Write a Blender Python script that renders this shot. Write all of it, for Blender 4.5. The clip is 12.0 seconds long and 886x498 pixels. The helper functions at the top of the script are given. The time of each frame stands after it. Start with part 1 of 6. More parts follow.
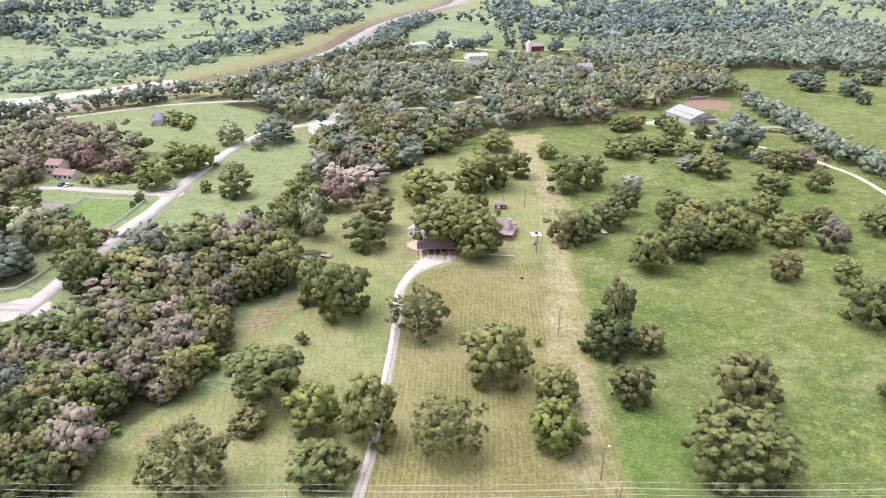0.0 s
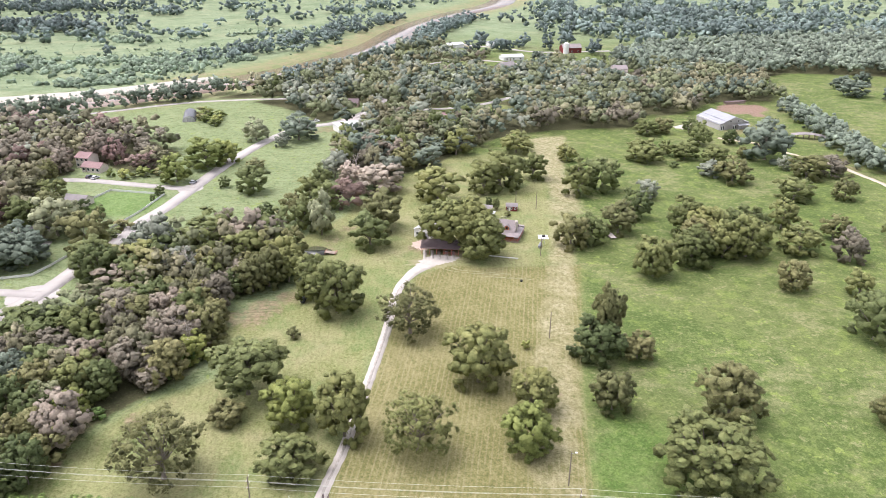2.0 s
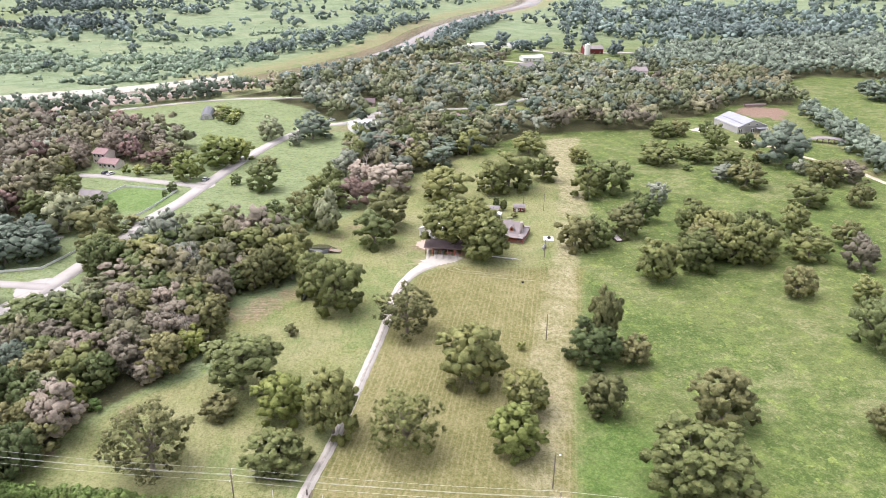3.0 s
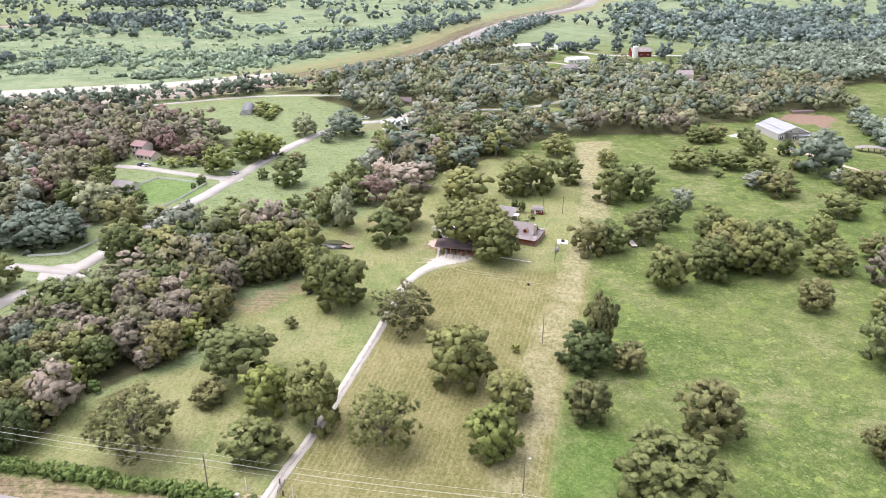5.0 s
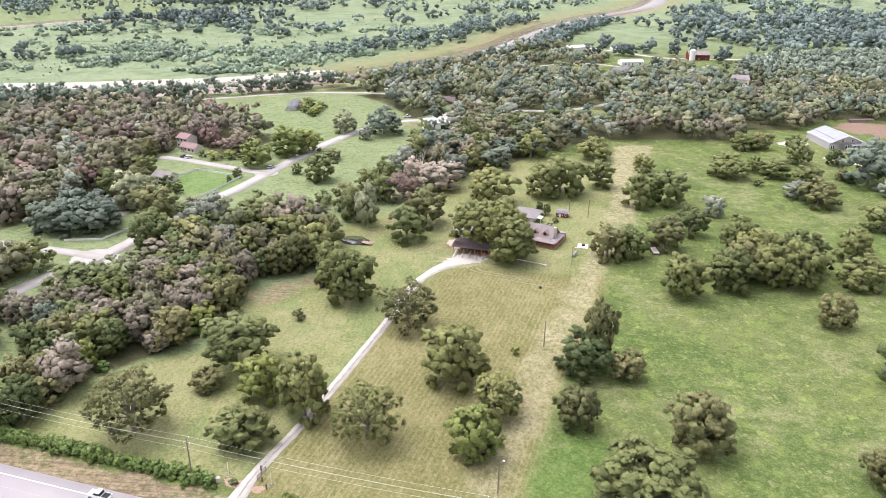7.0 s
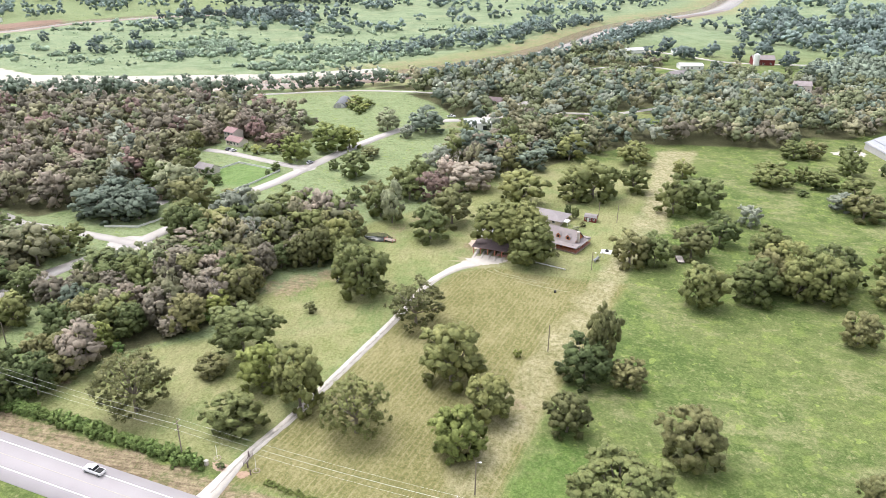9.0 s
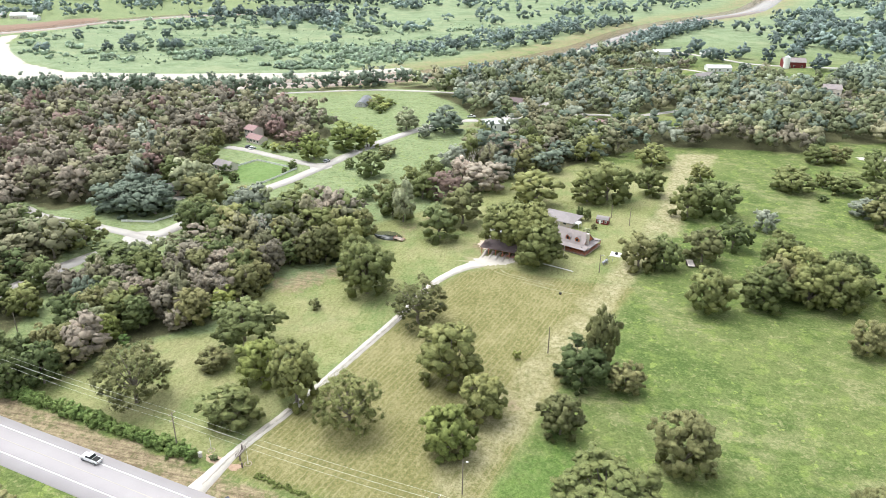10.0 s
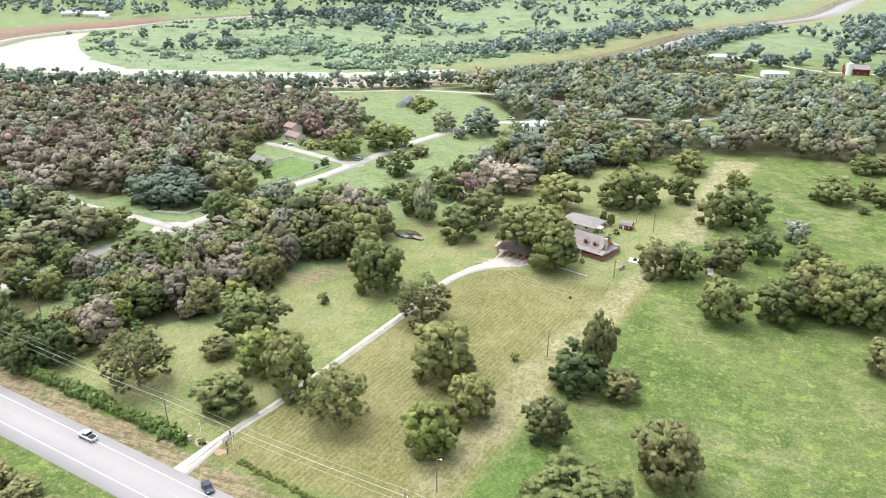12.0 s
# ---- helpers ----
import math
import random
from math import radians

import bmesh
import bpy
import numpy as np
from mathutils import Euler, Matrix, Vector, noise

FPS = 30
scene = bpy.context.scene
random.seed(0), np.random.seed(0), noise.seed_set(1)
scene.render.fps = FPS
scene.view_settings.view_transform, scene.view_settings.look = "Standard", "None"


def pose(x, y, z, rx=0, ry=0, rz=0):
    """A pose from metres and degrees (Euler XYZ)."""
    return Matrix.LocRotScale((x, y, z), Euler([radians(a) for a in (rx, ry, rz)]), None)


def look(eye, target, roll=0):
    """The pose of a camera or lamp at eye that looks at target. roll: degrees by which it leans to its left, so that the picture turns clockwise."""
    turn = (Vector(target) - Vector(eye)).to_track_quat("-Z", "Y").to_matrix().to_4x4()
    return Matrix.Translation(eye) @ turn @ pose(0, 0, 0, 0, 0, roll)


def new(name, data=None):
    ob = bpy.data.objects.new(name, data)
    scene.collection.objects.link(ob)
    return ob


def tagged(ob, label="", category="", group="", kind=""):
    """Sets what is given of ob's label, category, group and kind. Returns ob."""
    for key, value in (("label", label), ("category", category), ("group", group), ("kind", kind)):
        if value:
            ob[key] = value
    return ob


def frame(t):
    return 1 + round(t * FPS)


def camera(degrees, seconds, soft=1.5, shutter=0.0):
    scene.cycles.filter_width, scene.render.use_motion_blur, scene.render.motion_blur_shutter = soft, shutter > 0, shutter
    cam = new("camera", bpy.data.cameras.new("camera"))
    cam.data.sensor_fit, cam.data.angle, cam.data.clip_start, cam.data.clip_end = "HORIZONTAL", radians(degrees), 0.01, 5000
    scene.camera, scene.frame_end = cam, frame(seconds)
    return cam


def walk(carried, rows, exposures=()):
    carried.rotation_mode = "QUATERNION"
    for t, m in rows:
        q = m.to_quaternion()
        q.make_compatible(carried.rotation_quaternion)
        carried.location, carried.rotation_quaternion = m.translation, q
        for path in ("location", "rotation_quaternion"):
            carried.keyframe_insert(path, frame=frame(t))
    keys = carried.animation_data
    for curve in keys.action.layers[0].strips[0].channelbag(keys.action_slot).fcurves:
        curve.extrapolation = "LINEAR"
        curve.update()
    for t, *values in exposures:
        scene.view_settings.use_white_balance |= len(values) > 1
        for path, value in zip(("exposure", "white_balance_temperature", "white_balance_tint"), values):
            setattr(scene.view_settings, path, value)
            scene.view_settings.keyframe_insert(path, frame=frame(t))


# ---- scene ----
cam = camera(61.79, 12.0, soft=0.5)
PATH = [
    (0.0, (-10.734, -5.871, 113.021), (7.032, 83.959, 72.835), 0.56),
    (0.5, (-6.704, -6.699, 113.174), (9.554, 83.425, 73.009), 0.52),
    (1.0, (-2.624, -7.508, 113.290), (12.024, 82.885, 73.109), 0.50),
    (1.5, (1.501, -8.285, 113.379), (14.496, 82.351, 73.175), 0.51),
    (2.0, (5.666, -9.016, 113.450), (17.010, 81.834, 73.231), 0.52),
    (2.5, (9.868, -9.692, 113.510), (19.538, 81.357, 73.303), 0.53),
    (3.0, (14.103, -10.301, 113.566), (21.928, 80.921, 73.351), 0.55),
    (3.5, (18.364, -10.834, 113.625), (24.305, 80.523, 73.395), 0.56),
    (4.0, (22.650, -11.285, 113.688), (26.698, 80.170, 73.444), 0.56),
    (4.5, (26.955, -11.646, 113.759), (29.092, 79.868, 73.504), 0.56),
    (5.0, (31.275, -11.913, 113.840), (31.469, 79.623, 73.577), 0.57),
    (5.5, (35.607, -12.078, 113.932), (33.825, 79.435, 73.657), 0.58),
    (6.0, (39.946, -12.140, 114.035), (36.199, 79.299, 73.724), 0.59),
    (6.5, (44.287, -12.096, 114.145), (38.488, 79.231, 73.824), 0.60),
    (7.0, (48.629, -11.944, 114.261), (40.308, 79.161, 73.880), 0.62),
    (7.5, (52.965, -11.685, 114.379), (42.203, 79.140, 73.943), 0.63),
    (8.0, (57.293, -11.320, 114.491), (44.288, 79.197, 74.024), 0.63),
    (8.5, (61.609, -10.851, 114.592), (46.489, 79.329, 74.110), 0.63),
    (9.0, (65.908, -10.282, 114.674), (48.733, 79.529, 74.191), 0.63),
    (9.5, (70.188, -9.616, 114.729), (50.963, 79.779, 74.245), 0.62),
    (10.0, (74.444, -8.858, 114.746), (53.167, 80.064, 74.246), 0.58),
    (10.5, (78.672, -8.016, 114.713), (55.349, 80.399, 74.231), 0.55),
    (11.0, (82.870, -7.096, 114.619), (57.569, 80.797, 74.189), 0.52),
    (11.5, (87.034, -6.109, 114.450), (59.743, 81.211, 74.071), 0.49),
    (12.0, (91.159, -5.063, 114.189), (61.928, 81.683, 73.930), 0.47),
]
walk(cam, [(t, look(eye, target, roll)) for t, eye, target, roll in PATH], exposures=[(0.0, 0.88, 6260, 18), (6.5, 0.89, 6260, 17), (9.0, 0.92, 6260, 12), (10.0, 0.95, 6260, 6), (12.0, 0.95, 6260, 5)])

# ---------------------------------------------------------------- light
SUN_ELEVATION, SUN_TURN = 66.0, -114.0
world = bpy.data.worlds.new("world")
scene.world = world
world.use_nodes = True
wn = world.node_tree
sky = wn.nodes.new("ShaderNodeTexSky")
sky.sky_type = "NISHITA"
sky.sun_disc = False
sky.sun_elevation = radians(SUN_ELEVATION)
sky.sun_rotation = radians(180 - SUN_TURN)
sky.air_density, sky.dust_density, sky.ozone_density = 1.0, 4.0, 1.0
wash = wn.nodes.new("ShaderNodeHueSaturation")
wash.inputs["Saturation"].default_value = 0.25
wn.links.new(sky.outputs[0], wash.inputs["Color"])
wn.links.new(wash.outputs[0], wn.nodes["Background"].inputs["Color"])
wn.nodes["Background"].inputs["Strength"].default_value = 0.19
sun = new("sun", bpy.data.lights.new("sun", "SUN"))
sun.data.energy, sun.data.angle, sun.data.color = 0.85, radians(56), (1.0, 0.97, 0.93)
sun.rotation_euler = (radians(90 - SUN_ELEVATION), 0, radians(SUN_TURN))


# ---------------------------------------------------------------- materials
def material(name, rough=0.85, metallic=0.0):
    m = bpy.data.materials.new(name)
    m.use_nodes = True
    b = m.node_tree.nodes["Principled BSDF"]
    b.inputs["Roughness"].default_value = rough
    b.inputs["Metallic"].default_value = metallic
    b.inputs["Specular IOR Level"].default_value = 0.25
    return m, m.node_tree, b


def node(tree, kind, **values):
    n = tree.nodes.new(kind)
    for key, value in values.items():
        if key in n.inputs:
            n.inputs[key].default_value = value
        elif key == "clamp":
            n.clamp = value
        elif key == "operation":
            n.operation = value
        elif key == "layer_name":
            n.layer_name = value
    return n


def mixed(tree, fac, a, b, mode="MIX"):
    """A colour mix node; fac, a and b are sockets or values."""
    n = tree.nodes.new("ShaderNodeMix")
    n.data_type, n.blend_type = "RGBA", mode
    for slot, value in ((n.inputs[0], fac), (n.inputs[6], a), (n.inputs[7], b)):
        if isinstance(value, bpy.types.NodeSocket):
            tree.links.new(value, slot)
        else:
            slot.default_value = value if not isinstance(value, tuple) else (*value, 1.0)
    return n.outputs[2]


def ramp(tree, value, lo, hi):
    n = node(tree, "ShaderNodeMapRange", clamp=True)
    n.inputs[1].default_value, n.inputs[2].default_value = lo, hi
    tree.links.new(value, n.inputs[0])
    return n.outputs[0]


def maths(tree, op, a, b=0.0):
    n = tree.nodes.new("ShaderNodeMath")
    n.operation = op
    for slot, value in zip(n.inputs, (a, b)):
        if isinstance(value, bpy.types.NodeSocket):
            tree.links.new(value, slot)
        else:
            slot.default_value = value
    return n.outputs[0]


def noise_of(tree, where, scale, detail=4.0, rough=0.6):
    turn = tree.nodes.new("ShaderNodeVectorRotate")
    turn.rotation_type = "EULER_XYZ"
    turn.inputs["Rotation"].default_value = (0.62, 0.41, 0.93)
    turn.inputs["Center"].default_value = (13.7, -8.3, 29.1)
    tree.links.new(where, turn.inputs["Vector"])
    where = turn.outputs[0]
    n = node(tree, "ShaderNodeTexNoise", Scale=scale, Detail=detail, Roughness=rough)
    tree.links.new(where, n.inputs["Vector"])
    return n.outputs[0]


def place_of(tree):
    return tree.nodes.new("ShaderNodeNewGeometry").outputs["Position"]


def bumped(tree, b, height, strength, distance):
    n = node(tree, "ShaderNodeBump", Strength=strength, Distance=distance)
    tree.links.new(height, n.inputs["Height"])
    tree.links.new(n.outputs[0], b.inputs["Normal"])


def leaf_material(name, dark, light, autumn, share=0.25):
    """Leaves: shades from tree to tree, from clump to clump and from leaf to leaf; farther crowns paled for haze."""
    m, t, b = material(name, 0.6)
    info = t.nodes.new("ShaderNodeObjectInfo")
    geo = t.nodes.new("ShaderNodeNewGeometry")
    leaf = geo.outputs["Random Per Island"]
    clump = noise_of(t, geo.outputs["Position"], 0.42, 2.0)
    stand = noise_of(t, geo.outputs["Position"], 0.055, 2.0)
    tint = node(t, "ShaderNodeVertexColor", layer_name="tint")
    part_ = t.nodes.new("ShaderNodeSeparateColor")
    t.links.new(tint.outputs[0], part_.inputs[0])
    # blue of tint: evens the leaves and lightens their colour, imitating haze
    calm_lift = part_.outputs[2]
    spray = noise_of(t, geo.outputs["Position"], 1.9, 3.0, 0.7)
    shade = maths(t, "ADD", maths(t, "MULTIPLY", leaf, maths(t, "SUBTRACT", 0.42, maths(t, "MULTIPLY", calm_lift, 0.32))), maths(t, "MULTIPLY", ramp(t, spray, 0.34, 0.68), maths(t, "SUBTRACT", 0.34, maths(t, "MULTIPLY", calm_lift, 0.10))))
    c = mixed(t, maths(t, "ADD", maths(t, "ADD", 0.15, maths(t, "MULTIPLY", calm_lift, 0.28)), shade), dark, light)
    c = mixed(t, maths(t, "MULTIPLY", ramp(t, clump, 0.48, 0.72), maths(t, "SUBTRACT", share * 1.4, maths(t, "MULTIPLY", calm_lift, share * 0.9))), c, autumn)
    c = mixed(t, maths(t, "MULTIPLY", ramp(t, stand, 0.45, 0.7), share), c, autumn)
    hue = node(t, "ShaderNodeHueSaturation")
    t.links.new(c, hue.inputs["Color"])
    n = t.nodes.new("ShaderNodeMapRange")
    n.inputs[3].default_value, n.inputs[4].default_value = 0.485, 0.515
    t.links.new(info.outputs["Random"], n.inputs[0])
    t.links.new(n.outputs[0], hue.inputs["Hue"])
    v = t.nodes.new("ShaderNodeMapRange")
    v.inputs[3].default_value, v.inputs[4].default_value = 1.32, 0.76
    t.links.new(info.outputs["Random"], v.inputs[0])
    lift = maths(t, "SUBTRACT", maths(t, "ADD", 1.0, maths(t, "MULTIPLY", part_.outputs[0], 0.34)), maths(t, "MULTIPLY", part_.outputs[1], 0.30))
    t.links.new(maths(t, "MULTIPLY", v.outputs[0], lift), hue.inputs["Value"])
    t.links.new(hue.outputs[0], b.inputs["Base Color"])
    b.inputs["Specular IOR Level"].default_value = 0.15
    bumped(t, b, spray, 0.8, 0.35)
    thin = t.nodes.new("ShaderNodeBsdfTranslucent")
    t.links.new(hue.outputs[0], thin.inputs["Color"])
    both = t.nodes.new("ShaderNodeMixShader")
    both.inputs[0].default_value = 0.10
    t.links.new(b.outputs[0], both.inputs[1])
    t.links.new(thin.outputs[0], both.inputs[2])
    t.links.new(both.outputs[0], t.nodes["Material Output"].inputs["Surface"])
    return m


LEAF = {}
LEAF["pecan"] = leaf_material("pecan_leaves", (0.048, 0.06, 0.021), (0.265, 0.295, 0.11), (0.27, 0.26, 0.095), 0.25)
LEAF["olive"] = leaf_material("olive_leaves", (0.06, 0.063, 0.026), (0.305, 0.303, 0.13), (0.3, 0.265, 0.112), 0.18)
LEAF["dark"] = leaf_material("dark_leaves", (0.036, 0.05, 0.02), (0.215, 0.258, 0.1), (0.22, 0.225, 0.085), 0.15)
LEAF["bright"] = leaf_material("bright_leaves", (0.064, 0.08, 0.022), (0.34, 0.39, 0.118), (0.37, 0.37, 0.115), 0.2)
# oak through grey: blue raised to stand in for haze over farther woods
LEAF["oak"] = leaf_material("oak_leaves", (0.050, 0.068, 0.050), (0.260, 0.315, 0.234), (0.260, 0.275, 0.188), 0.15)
LEAF["brown"] = leaf_material("brown_leaves", (0.098, 0.084, 0.062), (0.370, 0.325, 0.245), (0.350, 0.280, 0.211), 0.30)
LEAF["tan"] = leaf_material("tan_leaves", (0.190, 0.155, 0.112), (0.620, 0.530, 0.422), (0.580, 0.470, 0.376), 0.4)
LEAF["rust"] = leaf_material("rust_leaves", (0.090, 0.062, 0.052), (0.360, 0.255, 0.217), (0.340, 0.225, 0.188), 0.4)
LEAF["pale"] = leaf_material("pale_leaves", (0.120, 0.132, 0.071), (0.480, 0.505, 0.302), (0.470, 0.450, 0.262), 0.25)
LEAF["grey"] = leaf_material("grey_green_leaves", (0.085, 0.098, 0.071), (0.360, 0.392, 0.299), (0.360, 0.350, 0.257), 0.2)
LEAF["hedge"] = leaf_material("hedge_leaves", (0.036, 0.060, 0.020), (0.205, 0.320, 0.092), (0.23, 0.26, 0.09), 0.15)
LEAF["meadow"] = leaf_material("meadow_shrub_leaves", (0.13, 0.185, 0.12), (0.33, 0.415, 0.29), (0.33, 0.39, 0.25), 0.25)
LEAF["grove"] = leaf_material("grove_leaves", (0.066, 0.080, 0.042), (0.300, 0.328, 0.178), (0.30, 0.285, 0.155), 0.2)
LEAF["drab"] = leaf_material("drab_leaves", (0.076, 0.076, 0.043), (0.325, 0.315, 0.185), (0.33, 0.285, 0.165), 0.2)
# far trees: distance haze is put into the leaf colour, greyer and bluer
LEAF["far"] = leaf_material("far_haze_leaves", (0.085, 0.118, 0.108), (0.225, 0.285, 0.255), (0.24, 0.27, 0.22), 0.2)


def bark_material(name, a, c):
    m, t, b = material(name, 0.9)
    p = place_of(t)
    t.links.new(mixed(t, noise_of(t, p, 3.0), a, c), b.inputs["Base Color"])
    bumped(t, b, noise_of(t, p, 9.0), 0.6, 0.05)
    return m


BARK = bark_material("bark", (0.15, 0.125, 0.10), (0.30, 0.26, 0.22))
POLE_WOOD = bark_material("pole_wood", (0.16, 0.13, 0.10), (0.27, 0.23, 0.19))


def worn(name, a, c, scale=0.8, rough=0.8, fine=8.0, depth=0.0, metallic=0.0):
    """A surface with broad stains and fine grain between two colours."""
    m, t, b = material(name, rough, metallic)
    p = place_of(t)
    broad, grain = noise_of(t, p, scale), noise_of(t, p, fine, 3.0)
    f = ramp(t, maths(t, "ADD", maths(t, "MULTIPLY", broad, 0.65), maths(t, "MULTIPLY", grain, 0.35)), 0.3, 0.7)
    t.links.new(mixed(t, f, a, c), b.inputs["Base Color"])
    if depth:
        bumped(t, b, grain, 0.5, depth)
    return m


GRAVEL = worn("pale_gravel", (0.40, 0.360, 0.315), (0.58, 0.535, 0.485), 0.25, 0.95, 3.0, 0.03)
ASPHALT = worn("worn_asphalt", (0.322, 0.296, 0.302), (0.372, 0.346, 0.350), 0.08, 0.9, 5.0, 0.01)
CHIPSEAL = worn("pale_chipseal", (0.36, 0.33, 0.305), (0.47, 0.44, 0.41), 0.12, 0.95, 4.0, 0.01)
LINE_PAINT = worn("road_paint", (0.72, 0.70, 0.69), (0.86, 0.85, 0.84), 1.0, 0.7)
CONCRETE = worn("pale_concrete", (0.46, 0.43, 0.40), (0.58, 0.55, 0.51), 0.3, 0.9)
WHITE_PAINT = worn("white_paint", (0.70, 0.69, 0.67), (0.82, 0.81, 0.79), 1.2, 0.6)
WHITE_METAL = worn("white_metal_roof", (0.50, 0.50, 0.51), (0.62, 0.62, 0.63), 0.3, 0.45)
GREY_METAL = worn("grey_metal_roof", (0.28, 0.285, 0.31), (0.37, 0.375, 0.40), 0.3, 0.45)
GREY_WALL = worn("grey_metal_wall", (0.42, 0.40, 0.40), (0.50, 0.48, 0.47), 0.6, 0.6)
SHINGLE = worn("grey_shingle", (0.225, 0.20, 0.20), (0.31, 0.28, 0.278), 0.5, 0.95, 6.0, 0.02)
ROSE_SHINGLE = worn("rose_grey_shingle", (0.25, 0.215, 0.21), (0.34, 0.295, 0.288), 0.5, 0.95, 6.0, 0.02)
DARK_SHINGLE = worn("dark_shingle", (0.10, 0.09, 0.10), (0.17, 0.15, 0.16), 0.5, 0.9, 6.0, 0.02)
PINK_TILE = worn("pink_tile", (0.25, 0.155, 0.15), (0.35, 0.24, 0.23), 0.6, 0.85, 6.0, 0.02)
BROWN_ROOF = worn("brown_roof", (0.12, 0.09, 0.09), (0.20, 0.15, 0.15), 0.5, 0.8, 6.0, 0.02)
RED_WOOD = worn("red_brown_wood", (0.38, 0.12, 0.085), (0.52, 0.20, 0.14), 0.8, 0.7)
ORANGE_WOOD = worn("orange_log", (0.46, 0.15, 0.07), (0.60, 0.24, 0.12), 0.8, 0.7)
BARN_RED = worn("barn_red", (0.13, 0.025, 0.025), (0.21, 0.045, 0.042), 0.8, 0.7)
CREAM = worn("cream_wall", (0.58, 0.52, 0.46), (0.70, 0.64, 0.58), 0.8, 0.85)
BRICK = worn("tan_brick", (0.40, 0.30, 0.25), (0.52, 0.41, 0.34), 1.5, 0.9)
STONE = worn("pale_stone", (0.50, 0.44, 0.40), (0.66, 0.60, 0.55), 2.0, 0.9)
WEATHERED = worn("weathered_wood", (0.28, 0.22, 0.18), (0.42, 0.34, 0.28), 1.0, 0.9)
WIRE = worn("wire", (0.50, 0.50, 0.44), (0.62, 0.62, 0.55), 1.0, 0.5)
DARK_GLASS = worn("dark_glass", (0.02, 0.025, 0.03), (0.05, 0.055, 0.06), 1.0, 0.15)
RED_SOIL = worn("red_soil", (0.36, 0.20, 0.15), (0.50, 0.31, 0.24), 0.06, 0.95, 1.0, 0.05)
RUBBER = worn("rubber", (0.02, 0.02, 0.02), (0.04, 0.04, 0.04), 3.0, 0.8)
CAR_WHITE = worn("white_car_paint", (0.74, 0.74, 0.74), (0.80, 0.80, 0.80), 1.0, 0.3)
CAR_DARK = worn("dark_blue_car_paint", (0.03, 0.035, 0.06), (0.05, 0.055, 0.09), 1.0, 0.3)
CAR_SILVER = worn("silver_car_paint", (0.42, 0.43, 0.46), (0.50, 0.51, 0.54), 1.0, 0.3)

# water: muddy river and still pond
RIVER, t_, b_ = material("muddy_water", 0.12)
t_.links.new(mixed(t_, noise_of(t_, place_of(t_), 0.03), (0.17, 0.120, 0.085), (0.27, 0.20, 0.15)), b_.inputs["Base Color"])
b_.inputs["Specular IOR Level"].default_value = 0.5
bumped(t_, b_, noise_of(t_, place_of(t_), 0.8), 0.12, 0.1)
POND, t_, b_ = material("pond_water", 0.04)
t_.links.new(mixed(t_, noise_of(t_, place_of(t_), 0.4), (0.030, 0.034, 0.028), (0.060, 0.064, 0.052)), b_.inputs["Base Color"])
b_.inputs["Specular IOR Level"].default_value = 0.5

# ground: pasture, mown field with swaths, dry strip, bare soil and sand
ALONG = Vector((0.243, 0.970, 0.0))      # the way the field is mown
ACROSS = Vector((0.970, -0.243, 0.0))
GROUND, t_, b_ = material("grass_and_soil", 0.95)
p_ = place_of(t_)
zone = node(t_, "ShaderNodeVertexColor", layer_name="zone")
bare = node(t_, "ShaderNodeVertexColor", layer_name="bare")
z_ = t_.nodes.new("ShaderNodeSeparateColor")
s_ = t_.nodes.new("ShaderNodeSeparateColor")
t_.links.new(zone.outputs[0], z_.inputs[0])
t_.links.new(bare.outputs[0], s_.inputs[0])
big, mid, small, fine = (noise_of(t_, p_, s, 4.0, 0.62) for s in (0.018, 0.09, 0.55, 2.6))
tuft = noise_of(t_, p_, 1.1, 3.0, 0.7)
blotch = ramp(t_, maths(t_, "ADD", maths(t_, "ADD", maths(t_, "MULTIPLY", mid, 0.42), maths(t_, "MULTIPLY", small, 0.30)), maths(t_, "MULTIPLY", tuft, 0.28)), 0.40, 0.60)
shifted = node(t_, "ShaderNodeVectorMath", operation="ADD")
t_.links.new(p_, shifted.inputs[0])
shifted.inputs[1].default_value = (37.0, 91.0, 5.0)
other = shifted.outputs[0]
pasture = mixed(t_, blotch, (0.082, 0.124, 0.034), (0.146, 0.184, 0.062))
wide = node(t_, "ShaderNodeMapping")
wide.inputs["Rotation"].default_value = (0, 0, radians(-8))
wide.inputs["Scale"].default_value = (0.6, 1.15, 1.0)
t_.links.new(p_, wide.inputs["Vector"])
wide = wide.outputs[0]
pasture = mixed(t_, maths(t_, "MULTIPLY", ramp(t_, big, 0.45, 0.60), 0.45), pasture, (0.225, 0.232, 0.098))
pasture = mixed(t_, maths(t_, "MULTIPLY", ramp(t_, noise_of(t_, wide, 0.20, 4.0, 0.62), 0.52, 0.60), 0.40), pasture, (0.070, 0.118, 0.028))
pasture = mixed(t_, maths(t_, "MULTIPLY", ramp(t_, noise_of(t_, other, 0.17, 4.0, 0.62), 0.53, 0.61), 0.50), pasture, (0.225, 0.280, 0.078))
sere = maths(t_, "ADD", maths(t_, "MULTIPLY", noise_of(t_, other, 0.03, 3.0), 0.5), maths(t_, "MULTIPLY", noise_of(t_, wide, 0.21, 6.0, 0.7), 0.5))
axis_ = t_.nodes.new("ShaderNodeSeparateXYZ")
t_.links.new(p_, axis_.inputs[0])
eastern = ramp(t_, axis_.outputs[0], 0.0, 60.0)
pasture = mixed(t_, maths(t_, "MULTIPLY", ramp(t_, sere, 0.51, 0.575), maths(t_, "MULTIPLY", eastern, 0.45)), pasture, (0.305, 0.285, 0.155))
